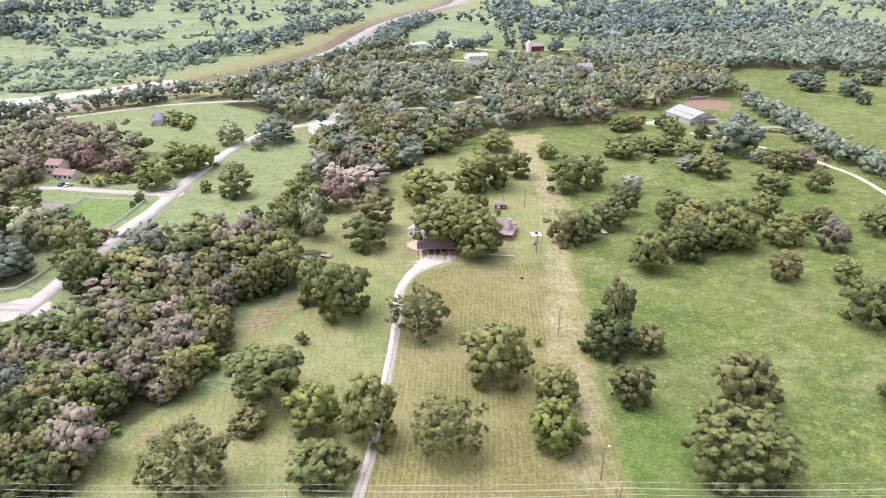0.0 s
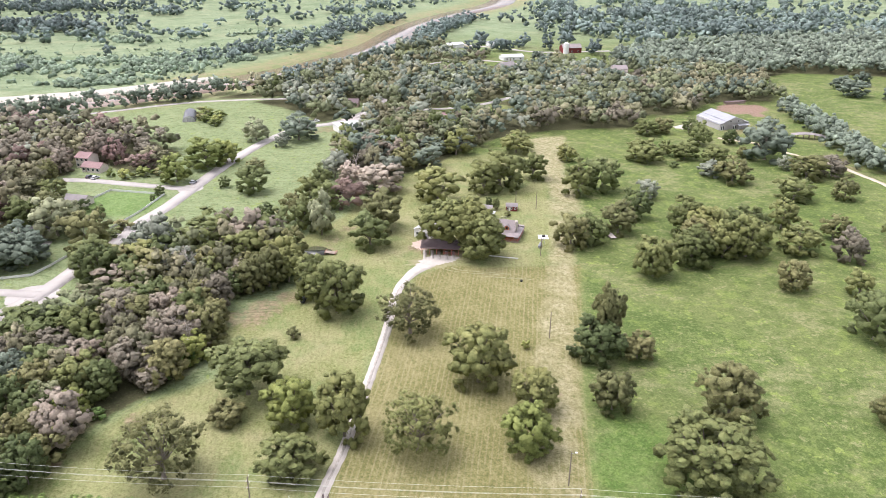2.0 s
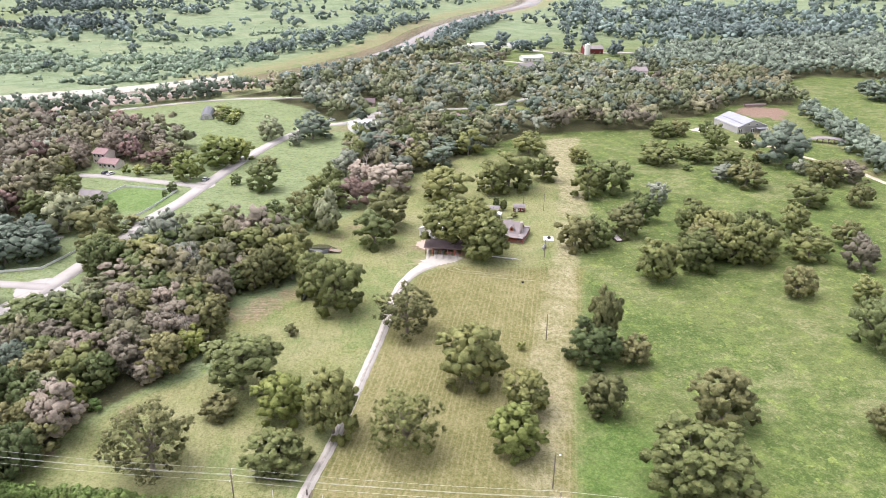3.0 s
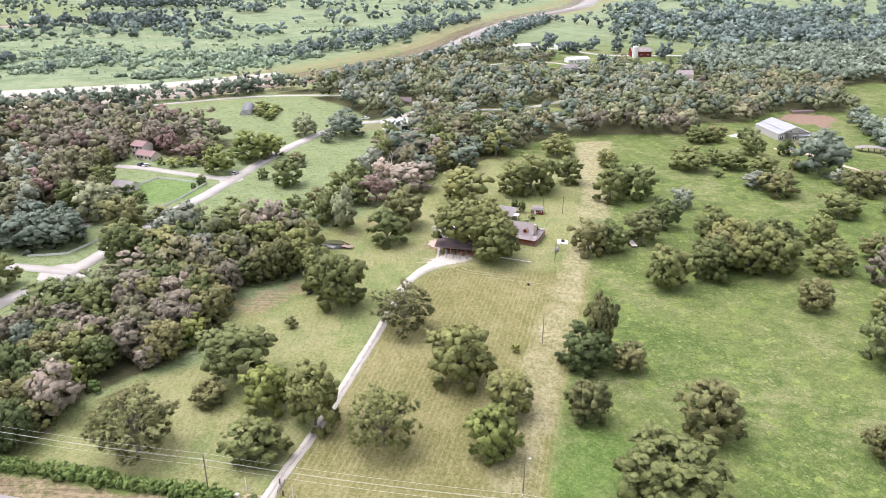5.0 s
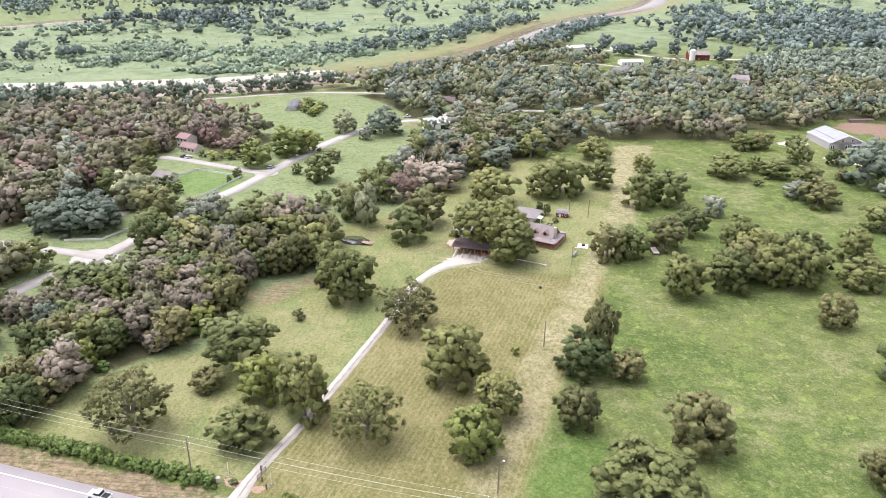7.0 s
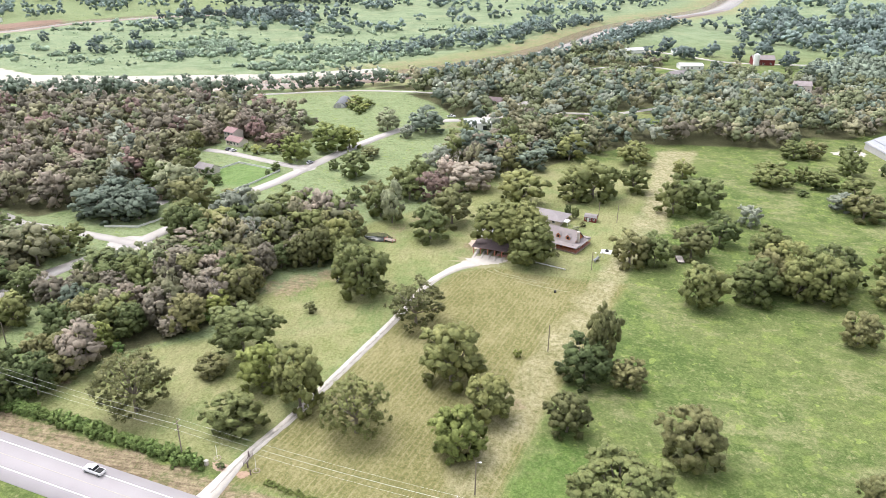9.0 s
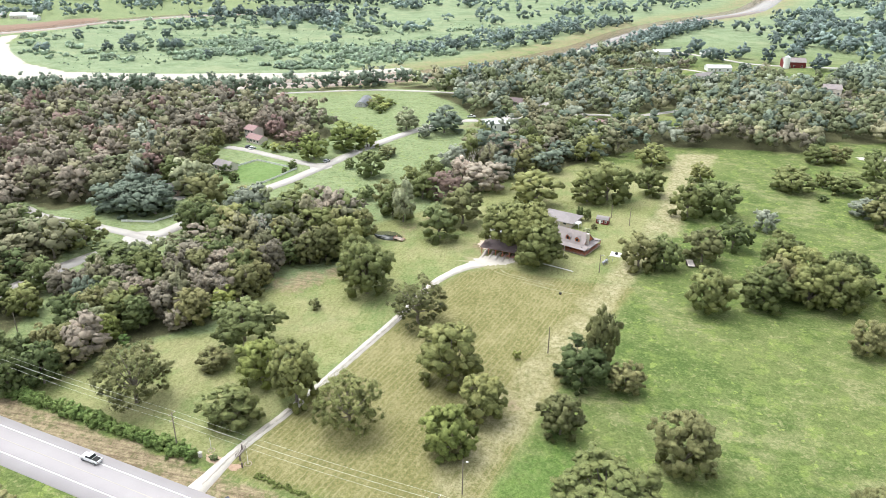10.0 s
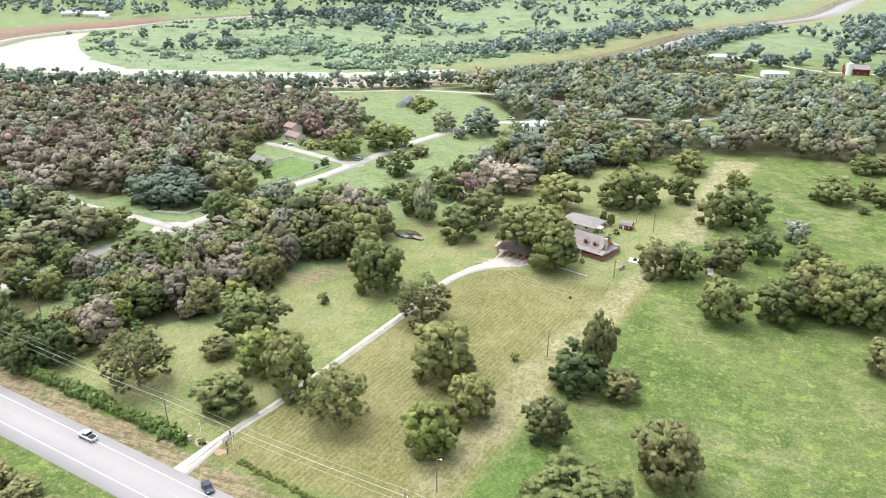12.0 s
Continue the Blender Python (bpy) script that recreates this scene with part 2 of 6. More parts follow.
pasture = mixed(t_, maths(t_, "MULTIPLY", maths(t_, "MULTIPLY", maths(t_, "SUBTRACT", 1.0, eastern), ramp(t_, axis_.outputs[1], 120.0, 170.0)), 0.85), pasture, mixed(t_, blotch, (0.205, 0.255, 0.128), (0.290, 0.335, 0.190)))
pasture = mixed(t_, maths(t_, "MULTIPLY", ramp(t_, noise_of(t_, wide, 0.42, 5.0, 0.65), 0.555, 0.60), 0.50), pasture, (0.072, 0.112, 0.028))
pasture = mixed(t_, maths(t_, "MULTIPLY", ramp(t_, maths(t_, "ADD", maths(t_, "MULTIPLY", noise_of(t_, other, 0.5, 5.0, 0.68), 0.75), maths(t_, "MULTIPLY", sere, 0.25)), 0.55, 0.60), 0.55), pasture, (0.300, 0.290, 0.150))
pasture = mixed(t_, maths(t_, "MULTIPLY", ramp(t_, noise_of(t_, other, 0.27, 3.0, 0.6), 0.635, 0.665), 0.75), pasture, (0.250, 0.310, 0.088))
lush = node(t_, "ShaderNodeVectorMath", operation="DISTANCE")
t_.links.new(p_, lush.inputs[0])
lush.inputs[1].default_value = (66.0, 122.0, 0.0)
lush = maths(t_, "ADD", maths(t_, "MULTIPLY", lush.outputs["Value"], 0.045), maths(t_, "MULTIPLY", maths(t_, "SUBTRACT", noise_of(t_, p_, 0.12), 0.5), 1.5))
pasture = mixed(t_, maths(t_, "MULTIPLY", ramp(t_, lush, 0.85, 0.40), 0.65), pasture, mixed(t_, blotch, (0.066, 0.130, 0.027), (0.125, 0.212, 0.050)))
# far grass: pale, bluish base colour with distance haze painted in
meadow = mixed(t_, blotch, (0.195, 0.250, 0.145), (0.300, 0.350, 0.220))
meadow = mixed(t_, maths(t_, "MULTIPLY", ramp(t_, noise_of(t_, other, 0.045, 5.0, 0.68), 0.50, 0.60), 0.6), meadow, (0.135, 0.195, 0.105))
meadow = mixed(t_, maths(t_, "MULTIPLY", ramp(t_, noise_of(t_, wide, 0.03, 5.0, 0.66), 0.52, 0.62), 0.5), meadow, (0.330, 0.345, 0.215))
garden = node(t_, "ShaderNodeVectorMath", operation="DISTANCE")
t_.links.new(p_, garden.inputs[0])
garden.inputs[1].default_value = (-96.0, 311.0, 0.0)
pasture = mixed(t_, maths(t_, "MULTIPLY", ramp(t_, garden.outputs["Value"], 20.0, 14.0), 0.7), pasture, mixed(t_, blotch, (0.115, 0.205, 0.050), (0.175, 0.270, 0.085)))
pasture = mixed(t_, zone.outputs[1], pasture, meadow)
lawn = mixed(t_, blotch, (0.172, 0.162, 0.062), (0.255, 0.232, 0.106))
lawn = mixed(t_, maths(t_, "MULTIPLY", ramp(t_, mid, 0.50, 0.66), 0.45), lawn, (0.290, 0.255, 0.132))
turf = mixed(t_, blotch, (0.205, 0.222, 0.086), (0.295, 0.303, 0.142))
turf = mixed(t_, maths(t_, "MULTIPLY", ramp(t_, noise_of(t_, other, 0.06, 4.0, 0.6), 0.48, 0.62), 0.55), turf, (0.300, 0.282, 0.150))
turf = mixed(t_, maths(t_, "MULTIPLY", ramp(t_, noise_of(t_, p_, 0.07, 4.0, 0.6), 0.52, 0.64), 0.7), turf, (0.165, 0.225, 0.080))
lawn = mixed(t_, ramp(t_, z_.outputs[1], 0.4, 0.9), turf, lawn)
c_ = mixed(t_, z_.outputs[0], pasture, lawn)
# swaths left by the mower
dot_ = node(t_, "ShaderNodeVectorMath", operation="DOT_PRODUCT")
t_.links.new(p_, dot_.inputs[0])
dot_.inputs[1].default_value = ACROSS
wob = maths(t_, "ADD", dot_.outputs["Value"], maths(t_, "MULTIPLY", noise_of(t_, p_, 0.03, 2.0), 0.9))
wave = maths(t_, "SINE", maths(t_, "MULTIPLY", wob, 2 * math.pi / 1.4))
lengthwise = node(t_, "ShaderNodeMapping")
lengthwise.inputs["Rotation"].default_value = (0, 0, radians(14))
t_.links.new(p_, lengthwise.inputs["Vector"])
thin_rows = node(t_, "ShaderNodeVectorMath", operation="MULTIPLY")
thin_rows.inputs[1].default_value = (0.55, 0.035, 1.0)
t_.links.new(lengthwise.outputs[0], thin_rows.inputs[0])
broken = ramp(t_, maths(t_, "ADD", maths(t_, "MULTIPLY", noise_of(t_, thin_rows.outputs[0], 1.0, 3.0, 0.6), 0.7), maths(t_, "MULTIPLY", noise_of(t_, p_, 0.05, 2.0), 0.3)), 0.36, 0.60)
swath = maths(t_, "MULTIPLY", ramp(t_, wave, 0.35, 0.97), broken)
c_ = mixed(t_, maths(t_, "MULTIPLY", swath, maths(t_, "MULTIPLY", z_.outputs[1], 0.50)), c_, (0.350, 0.305, 0.185))
dark_row = maths(t_, "MULTIPLY", ramp(t_, wave, -0.2, -0.95), maths(t_, "MULTIPLY", z_.outputs[1], 0.10))
c_ = mixed(t_, dark_row, c_, (0.135, 0.150, 0.055))
# dry strip
dry = mixed(t_, ramp(t_, small, 0.38, 0.62), (0.270, 0.245, 0.130), (0.410, 0.365, 0.235))
dryness = ramp(t_, maths(t_, "ADD", z_.outputs[2], maths(t_, "MULTIPLY", maths(t_, "SUBTRACT", mid, 0.5), 2.0)), 0.25, 0.95)
c_ = mixed(t_, maths(t_, "MULTIPLY", dryness, ramp(t_, z_.outputs[2], 0.05, 0.3)), c_, dry)
turned = node(t_, "ShaderNodeMapping")
turned.inputs["Rotation"].default_value = (0, 0, radians(14))
turned.inputs["Scale"].default_value = (0.9, 0.16, 1.0)
t_.links.new(p_, turned.inputs["Vector"])
streak = noise_of(t_, turned.outputs[0], 1.0, 3.0, 0.65)
c_ = mixed(t_, maths(t_, "MULTIPLY", ramp(t_, streak, 0.54, 0.72), maths(t_, "MULTIPLY", z_.outputs[0], 0.5)), c_, (0.320, 0.280, 0.150))
c_ = mixed(t_, maths(t_, "MULTIPLY", ramp(t_, streak, 0.46, 0.30), maths(t_, "MULTIPLY", z_.outputs[0], 0.35)), c_, (0.120, 0.130, 0.042))
wild = maths(t_, "SUBTRACT", 1.0, z_.outputs[0])
clump = noise_of(t_, p_, 0.28, 5.0, 0.7)
c_ = mixed(t_, maths(t_, "MULTIPLY", ramp(t_, clump, 0.53, 0.66), maths(t_, "MULTIPLY", wild, 0.30)), c_, (0.085, 0.125, 0.034))
c_ = mixed(t_, maths(t_, "MULTIPLY", ramp(t_, clump, 0.44, 0.33), maths(t_, "MULTIPLY", wild, 0.25)), c_, (0.285, 0.285, 0.132))
# leaf litter and undergrowth under the woods
litter = maths(t_, "SUBTRACT", 1.0, bare.outputs[1])
c_ = mixed(t_, ramp(t_, maths(t_, "ADD", litter, maths(t_, "MULTIPLY", maths(t_, "SUBTRACT", mid, 0.5), 0.8)), 0.35, 0.75), c_, mixed(t_, small, (0.065, 0.068, 0.034), (0.130, 0.120, 0.068)))
# bare soil, pale sand, red bank
edge = maths(t_, "MULTIPLY", maths(t_, "SUBTRACT", maths(t_, "ADD", mid, small), 1.0), 0.9)
by_road = node(t_, "ShaderNodeMapping")
by_road.inputs["Rotation"].default_value = (0, 0, radians(10.8))
by_road.inputs["Scale"].default_value = (0.10, 1.3, 1.0)
t_.links.new(p_, by_road.inputs["Vector"])
furrow = noise_of(t_, by_road.outputs[0], 1.0, 3.0, 0.6)
soil = mixed(t_, ramp(t_, maths(t_, "ADD", maths(t_, "MULTIPLY", furrow, 0.55), maths(t_, "MULTIPLY", small, 0.45)), 0.40, 0.60), (0.165, 0.120, 0.080), (0.335, 0.265, 0.175))
c_ = mixed(t_, ramp(t_, maths(t_, "ADD", s_.outputs[0], edge), 0.35, 0.7), c_, soil)
c_ = mixed(t_, ramp(t_, maths(t_, "ADD", s_.outputs[1], maths(t_, "MULTIPLY", edge, 0.6)), 0.4, 0.6), c_, mixed(t_, small, (0.48, 0.43, 0.375), (0.62, 0.57, 0.52)))
c_ = mixed(t_, ramp(t_, maths(t_, "ADD", s_.outputs[2], edge), 0.35, 0.65), c_, mixed(t_, small, (0.225, 0.135, 0.105), (0.345, 0.240, 0.200)))
c_ = mixed(t_, maths(t_, "MULTIPLY", ramp(t_, fine, 0.40, 0.65), 0.50), c_, (0.36, 0.40, 0.28), "MULTIPLY")
c_ = mixed(t_, maths(t_, "MULTIPLY", ramp(t_, tuft, 0.54, 0.68), 0.26), c_, mixed(t_, z_.outputs[0], (0.265, 0.305, 0.122), (0.33, 0.31, 0.165)))
c_ = mixed(t_, maths(t_, "MULTIPLY", ramp(t_, tuft, 0.46, 0.34), 0.40), c_, (0.09, 0.108, 0.036))
t_.links.new(c_, b_.inputs["Base Color"])
b_.inputs["Specular IOR Level"].default_value = 0.1
bumped(t_, b_, maths(t_, "ADD", maths(t_, "MULTIPLY", fine, 0.4), small), 0.7, 0.25)


# ---------------------------------------------------------------- mesh helpers
def part(name, bm, mat, parent=None, label="", smooth=False):
    me = bpy.data.meshes.new(name)
    bm.to_mesh(me)
    bm.free()
    me.materials.append(mat)
    if smooth:
        me.polygons.foreach_set("use_smooth", [True] * len(me.polygons))
    ob = new(name, me)
    if parent:
        ob.parent = parent
    return tagged(ob, label) if label else ob


def mesh_of(name, verts, faces, mat, normals=None):
    """One mesh from arrays of corners and of faces with the same number of corners each."""
    verts, faces = np.asarray(verts, np.float32), np.asarray(faces, np.int32)
    me = bpy.data.meshes.new(name)
    n, k = faces.shape
    me.vertices.add(len(verts))
    me.vertices.foreach_set("co", verts.ravel())
    me.loops.add(n * k)
    me.loops.foreach_set("vertex_index", faces.ravel())
    me.polygons.add(n)
    me.polygons.foreach_set("loop_start", np.arange(0, n * k, k, dtype=np.int32))
    me.polygons.foreach_set("loop_total", np.full(n, k, np.int32))
    me.update(calc_edges=True)
    me.materials.append(mat)
    if normals is not None:
        me.normals_split_custom_set_from_vertices(np.asarray(normals, np.float32).tolist())
    return me


def thing(name, x, y, turn=0.0, z=0.0, label="", category="", group=""):
    ob = new(name)
    ob.matrix_basis = pose(x, y, z, 0, 0, turn)
    return tagged(ob, label, category, group)


def box(bm, x0, x1, y0, y1, z0, z1, bevel=0.0):
    r = bmesh.ops.create_cube(bm, size=1.0)
    for v in r["verts"]:
        v.co = Vector(((x0 + x1) / 2 + v.co.x * (x1 - x0), (y0 + y1) / 2 + v.co.y * (y1 - y0), (z0 + z1) / 2 + v.co.z * (z1 - z0)))
    if bevel:
        bmesh.ops.bevel(bm, geom=list({e for v in r["verts"] for e in v.link_edges}), offset=bevel, segments=1, affect="EDGES")
    return bm


def boxed(*b, bevel=0.0):
    return box(bmesh.new(), *b, bevel=bevel)


def rod(bm, a, c, r0, r1=None, sides=8):
    """A tapered round bar from a to c."""
    a, c = Vector(a), Vector(c)
    r1 = r0 if r1 is None else r1
    d = c - a
    m = Matrix.Translation((a + c) / 2) @ d.to_track_quat("Z", "Y").to_matrix().to_4x4()
    bmesh.ops.create_cone(bm, cap_ends=True, segments=sides, radius1=r0, radius2=r1, depth=d.length, matrix=m)
    return bm


def smooth_line(points, step):
    """Points along a smooth line through the given ones, about step apart."""
    P = [np.array(p, float) for p in points]
    P = [2 * P[0] - P[1], *P, 2 * P[-1] - P[-2]]
    out = []
    for a, b, c, d in zip(P, P[1:], P[2:], P[3:]):
        n = max(2, int(np.linalg.norm(c - b) / step))
        for i in range(n):
            u = i / n
            out.append(0.5 * (2 * b + (c - a) * u + (2 * a - 5 * b + 4 * c - d) * u * u + (3 * b - a - 3 * c + d) * u ** 3))
    return np.array(out + [P[-2]])


def ribbon(name, points, width, z, mat, step=3.0, ragged=0.0, parent=None, label="", offset=0.0, thick=0.05, seed=1):
    """A strip of paving along a line, with its thickness and uneven edges."""
    rng = np.random.RandomState(seed)
    L = smooth_line(points, step)[:, :2]
    d = np.gradient(L, axis=0)
    d /= np.linalg.norm(d, axis=1)[:, None]
    n = np.stack([-d[:, 1], d[:, 0]], 1)
    w = np.broadcast_to(np.asarray(width, float), (len(L),)) if np.ndim(width) == 0 else np.interp(np.linspace(0, 1, len(L)), np.linspace(0, 1, len(width)), width)
    a = L + n * (offset + w / 2 + rng.uniform(-ragged, ragged, len(L)))[:, None]
    b = L + n * (offset - w / 2 + rng.uniform(-ragged, ragged, len(L)))[:, None]
    k = len(L)
    top = lambda q, h: np.column_stack([q, np.full(k, h)])
    V = np.concatenate([top(a, z - thick), top(a, z), top(b, z), top(b, z - thick)])
    i = np.arange(k - 1)
    F = np.concatenate([np.column_stack([i + s * k, i + 1 + s * k, i + 1 + (s + 1) * k, i + (s + 1) * k]) for s in range(3)])[:, ::-1]
    ob = new(name, mesh_of(name, V, F, mat))
    if parent:
        ob.parent = parent
    return tagged(ob, label) if label else ob


def to_line(X, Y, points):
    """Distance of the places X, Y from a line of points, and how far along it they lie (0 to 1)."""
    best, along = np.full(X.shape, 1e9), np.zeros(X.shape)
    P = np.asarray(points, float)[:, :2]
    for i, (a, b) in enumerate(zip(P, P[1:])):
        d = b - a
        u = np.clip(((X - a[0]) * d[0] + (Y - a[1]) * d[1]) / (d @ d), 0, 1)
        q = np.hypot(X - a[0] - u * d[0], Y - a[1] - u * d[1])
        m = q < best
        best[m], along[m] = q[m], ((i + u) / (len(P) - 1))[m]
    return best, along


def inside(X, Y, poly):
    """Signed distance to a polygon's outline, positive inside it."""
    P = np.asarray(poly, float)
    hit = np.zeros(X.shape, bool)
    for a, b in zip(P, np.roll(P, -1, 0)):
        cross = (a[1] > Y) != (b[1] > Y)
        with np.errstate(divide="ignore", invalid="ignore"):
            hit ^= cross & (X < (b[0] - a[0]) * (Y - a[1]) / (b[1] - a[1]) + a[0])
    d, _ = to_line(X, Y, np.vstack([P, P[:1]]))
    return np.where(hit, d, -d)


def soft(v, lo, hi):
    u = np.clip((v - lo) / (hi - lo), 0, 1)
    return u * u * (3 - 2 * u)


# ---------------------------------------------------------------- plan
HIGHWAY_AT, HIGHWAY_WAY = Vector((-29.3, 99.9, 0)), Vector((0.982, -0.188, 0))
DRIVE = [(-7, 104), (-5, 116), (-2, 126), (1, 136), (7, 161), (13, 187), (17, 209), (20, 219), (25, 228), (31, 234.5)]
LANE = [(32, 520), (12, 470), (-6, 446), (-26, 436), (-42, 411), (-57, 373), (-68, 334), (-76, 304), (-82.5, 287), (-89, 262), (-95, 239), (-100, 223), (-106, 211), (-111.5, 200), (-115.5, 187), (-121, 165), (-124, 140), (-124, 116)]
LANE_WEST = [(-100, 223.5), (-113, 226.3), (-136.5, 230.3), (-157, 233), (-176.5, 240.5), (-240, 252), (-330, 268)]
LANE_SIDE = [(-69, 327), (-86, 332.5), (-112, 342), (-121, 345), (-134, 347)]
RIVER_ROAD = [(-520, 352), (-420, 385), (-330, 415), (-224, 451), (-186, 471), (-150, 490), (-104, 512), (-66, 518), (-30, 525), (6, 585), (25, 610), (67, 646), (99, 668), (121, 668), (143, 655), (160, 640)]
LANE_EAST = [(-6, 446), (20, 462), (42, 475), (81, 482), (97, 492), (130, 520)]
FAR_ROAD = [(110, 770), (152, 739), (182, 713), (213, 708), (260, 712)]
EAST_TRACK = [(250, 250), (256, 280), (259, 300), (257, 317), (253, 338), (242, 356), (234, 377), (217, 391)]
RIVER_LINE = [(330, 1500), (300, 1400), (237, 1190), (143, 1040), (74, 898), (33, 769), (-27, 655), (-95, 580), (-172, 527), (-278, 488), (-366, 462), (-450, 458), (-540, 490), (-590, 560), (-607, 625), (-595, 690), (-565, 740), (-548, 810), (-467, 912), (-330, 1010)]
SANDBAR = [(-556, 668), (-545, 610), (-508, 545), (-440, 503), (-366, 487), (-278, 508), (-172, 546), (-105, 600)]
SANDBAR_WIDE = [5, 26, 44, 34, 21, 18, 16, 6]
RED_BANK = [(-600, 560), (-640, 615), (-642, 660), (-628, 700), (-592, 745), (-575, 800)]
FIELD = [(-6, 108), (53, 106), (62, 146), (73, 182), (86, 228), (60, 228), (37, 231), (26, 226), (18, 207), (7, 161)]
DRY_STRIP = [(39, 112), (53, 106), (73, 182), (92, 248), (106, 283), (114, 343), (133, 409), (104, 402), (98, 345), (90, 300), (76, 248), (58, 190), (44, 140)]
WEST_FIELD = [(-6, 112), (-70, 124), (-62, 140), (-52, 156), (-32, 168), (-40, 190), (-22, 205), (-12, 232), (-20, 260), (0, 285), (20, 330), (60, 372), (110, 378), (92, 300), (86, 232), (60, 228), (26, 228), (16, 205), (4, 156)]
POND_LINE = [(-13.5, 251.7), (-7, 250.2)]
DITCH_LINE = [(-12.0, 219), (-13, 212), (-15, 205), (-22, 198)]

# ---------------------------------------------------------------- ground
def steps(*runs):
    out = [runs[0][0]]
    for lo, hi, s in runs:
        out += list(np.arange(lo + s, hi + s * 0.5, s))
    return np.array(out)


gx = steps((-4200, -1200, 300), (-1200, -660, 20), (-660, -140, 5), (-140, 200, 2.5), (200, 500, 10), (500, 1200, 35), (1200, 4200, 300))
gy = steps((-3000, -200, 350), (-200, 80, 20), (80, 310, 2.5), (310, 760, 5), (760, 1600, 20), (1600, 5000, 340))
GX, GY = np.meshgrid(gx, gy)
d_river, _ = to_line(GX, GY, smooth_line(RIVER_LINE, 20))
d_pond, _ = to_line(GX, GY, POND_LINE)
d_ditch, _ = to_line(GX, GY, DITCH_LINE)
GZ = -3.2 * (1 - soft(d_river, 14, 28)) - 0.6 * (1 - soft(d_pond, 3.6, 7.0)) - 0.7 * (1 - soft(d_ditch, 0.8, 3.0))
ny, nx = GX.shape
idx = np.arange(nx * ny).reshape(ny, nx)
quads = np.stack([idx[:-1, :-1], idx[:-1, 1:], idx[1:, 1:], idx[1:, :-1]], -1).reshape(-1, 4)
me = mesh_of("ground", np.stack([GX, GY, GZ], -1).reshape(-1, 3), quads, GROUND)
me.polygons.foreach_set("use_smooth", np.ones(len(me.polygons), bool))
d_sand, u_sand = to_line(GX, GY, SANDBAR)
sand_w = np.interp(u_sand, np.linspace(0, 1, len(SANDBAR_WIDE)), SANDBAR_WIDE)
d_red, _ = to_line(GX, GY, RED_BANK)
field, west, strip = inside(GX, GY, FIELD), inside(GX, GY, WEST_FIELD), inside(GX, GY, DRY_STRIP)
off_road = (GX - HIGHWAY_AT.x) * 0.188 + (GY - HIGHWAY_AT.y) * 0.982
verge = soft(off_road, -14, -7) * (1 - soft(off_road, 12.0, 14.0))
near_bank = soft(d_river, 14, 24) * (1 - soft(d_river, 30, 70)) * (GX > -150)
bare_spots = [(-30, 199, 10), (-25, 206, 9), (-18, 213, 6), (-45, 190, 9), (-42, 182, 8), (-4, 262, 6), (-10, 251, 8), (2, 272, 5), (28, 249, 5), (236, 404, 11), (256, 345, 14), (262, 330, 10), (-10, 430, 9), (-16, 424, 7), (112, 752, 22), (55, 150, 4), (240, 420, 16), (-52, 150, 4), (-66, 136, 4)]
soil = np.zeros(GX.shape)
for x, y, r in bare_spots:
    soil = np.maximum(soil, 0.58 * (1 - soft(np.hypot(GX - x, GY - y), r * 0.4, r * 1.3)))
arena = soft(inside(GX, GY, [(247, 458), (273, 436), (288, 472), (262, 477)]), -2, 2)
# where the haze-paled grass colour lies: across the river, and growing northwards
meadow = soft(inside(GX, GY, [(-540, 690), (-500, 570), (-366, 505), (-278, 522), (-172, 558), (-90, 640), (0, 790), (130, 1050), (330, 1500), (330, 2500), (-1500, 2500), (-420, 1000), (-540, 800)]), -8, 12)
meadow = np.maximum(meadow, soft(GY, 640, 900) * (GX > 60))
zone = np.stack([np.maximum(soft(np.maximum(field, west), -2, 2), 0.45 * near_bank),
                 np.maximum(soft(field, -1.5, 0.5), 0.35 * soft(west, -2, 4)),
                 np.maximum.reduce([(0.75 + 0.35 * soft(GY, 270, 330)) * soft(strip, -1.0, 6.0), 0.25 * soft(west, 0, 20), 0.5 * near_bank]), meadow], -1)
zone = np.clip(zone, 0, 1)
sand = np.maximum((1 - soft(d_sand, sand_w - 3, sand_w + 3)), 0)
bare = np.stack([np.maximum.reduce([soil, 0.72 * verge * (off_road > 0), 0.4 * near_bank]), sand, np.maximum((1 - soft(d_red, 16, 26)), arena), np.ones(GX.shape)], -1)
ground_mesh = me
for name, values in (("zone", zone), ("bare", bare)):
    layer = me.color_attributes.new(name, "FLOAT_COLOR", "POINT")
    layer.data.foreach_set("color", values.astype(np.float32).ravel())
tagged(new("ground", me), "green pasture, mown field and sandy river bank", "ground", kind="structure")

# ---------------------------------------------------------------- water
w = ribbon("water", RIVER_LINE, 48, -1.6, RIVER, step=12)
tagged(w, "muddy brown river between sandy banks", "river", kind="structure")
w = ribbon("water", [(-16.5, 252.5), (-13, 251.6), (-9, 250.6), (-4.5, 249.8)], [2.5, 8.5, 9.0, 3], -0.30, POND, step=0.8, ragged=0.1, thick=0.02)
tagged(w, "still dark farm pond reflecting the sky", "pond", kind="structure")

w = ribbon("water", [(-11.8, 221), (-12.6, 215), (-13.2, 209)], [1.6, 3.2, 1.2], -0.3, POND, step=0.8, ragged=0.15)
tagged(w, "narrow still ditch water below a big tree", "ditch", kind="structure")

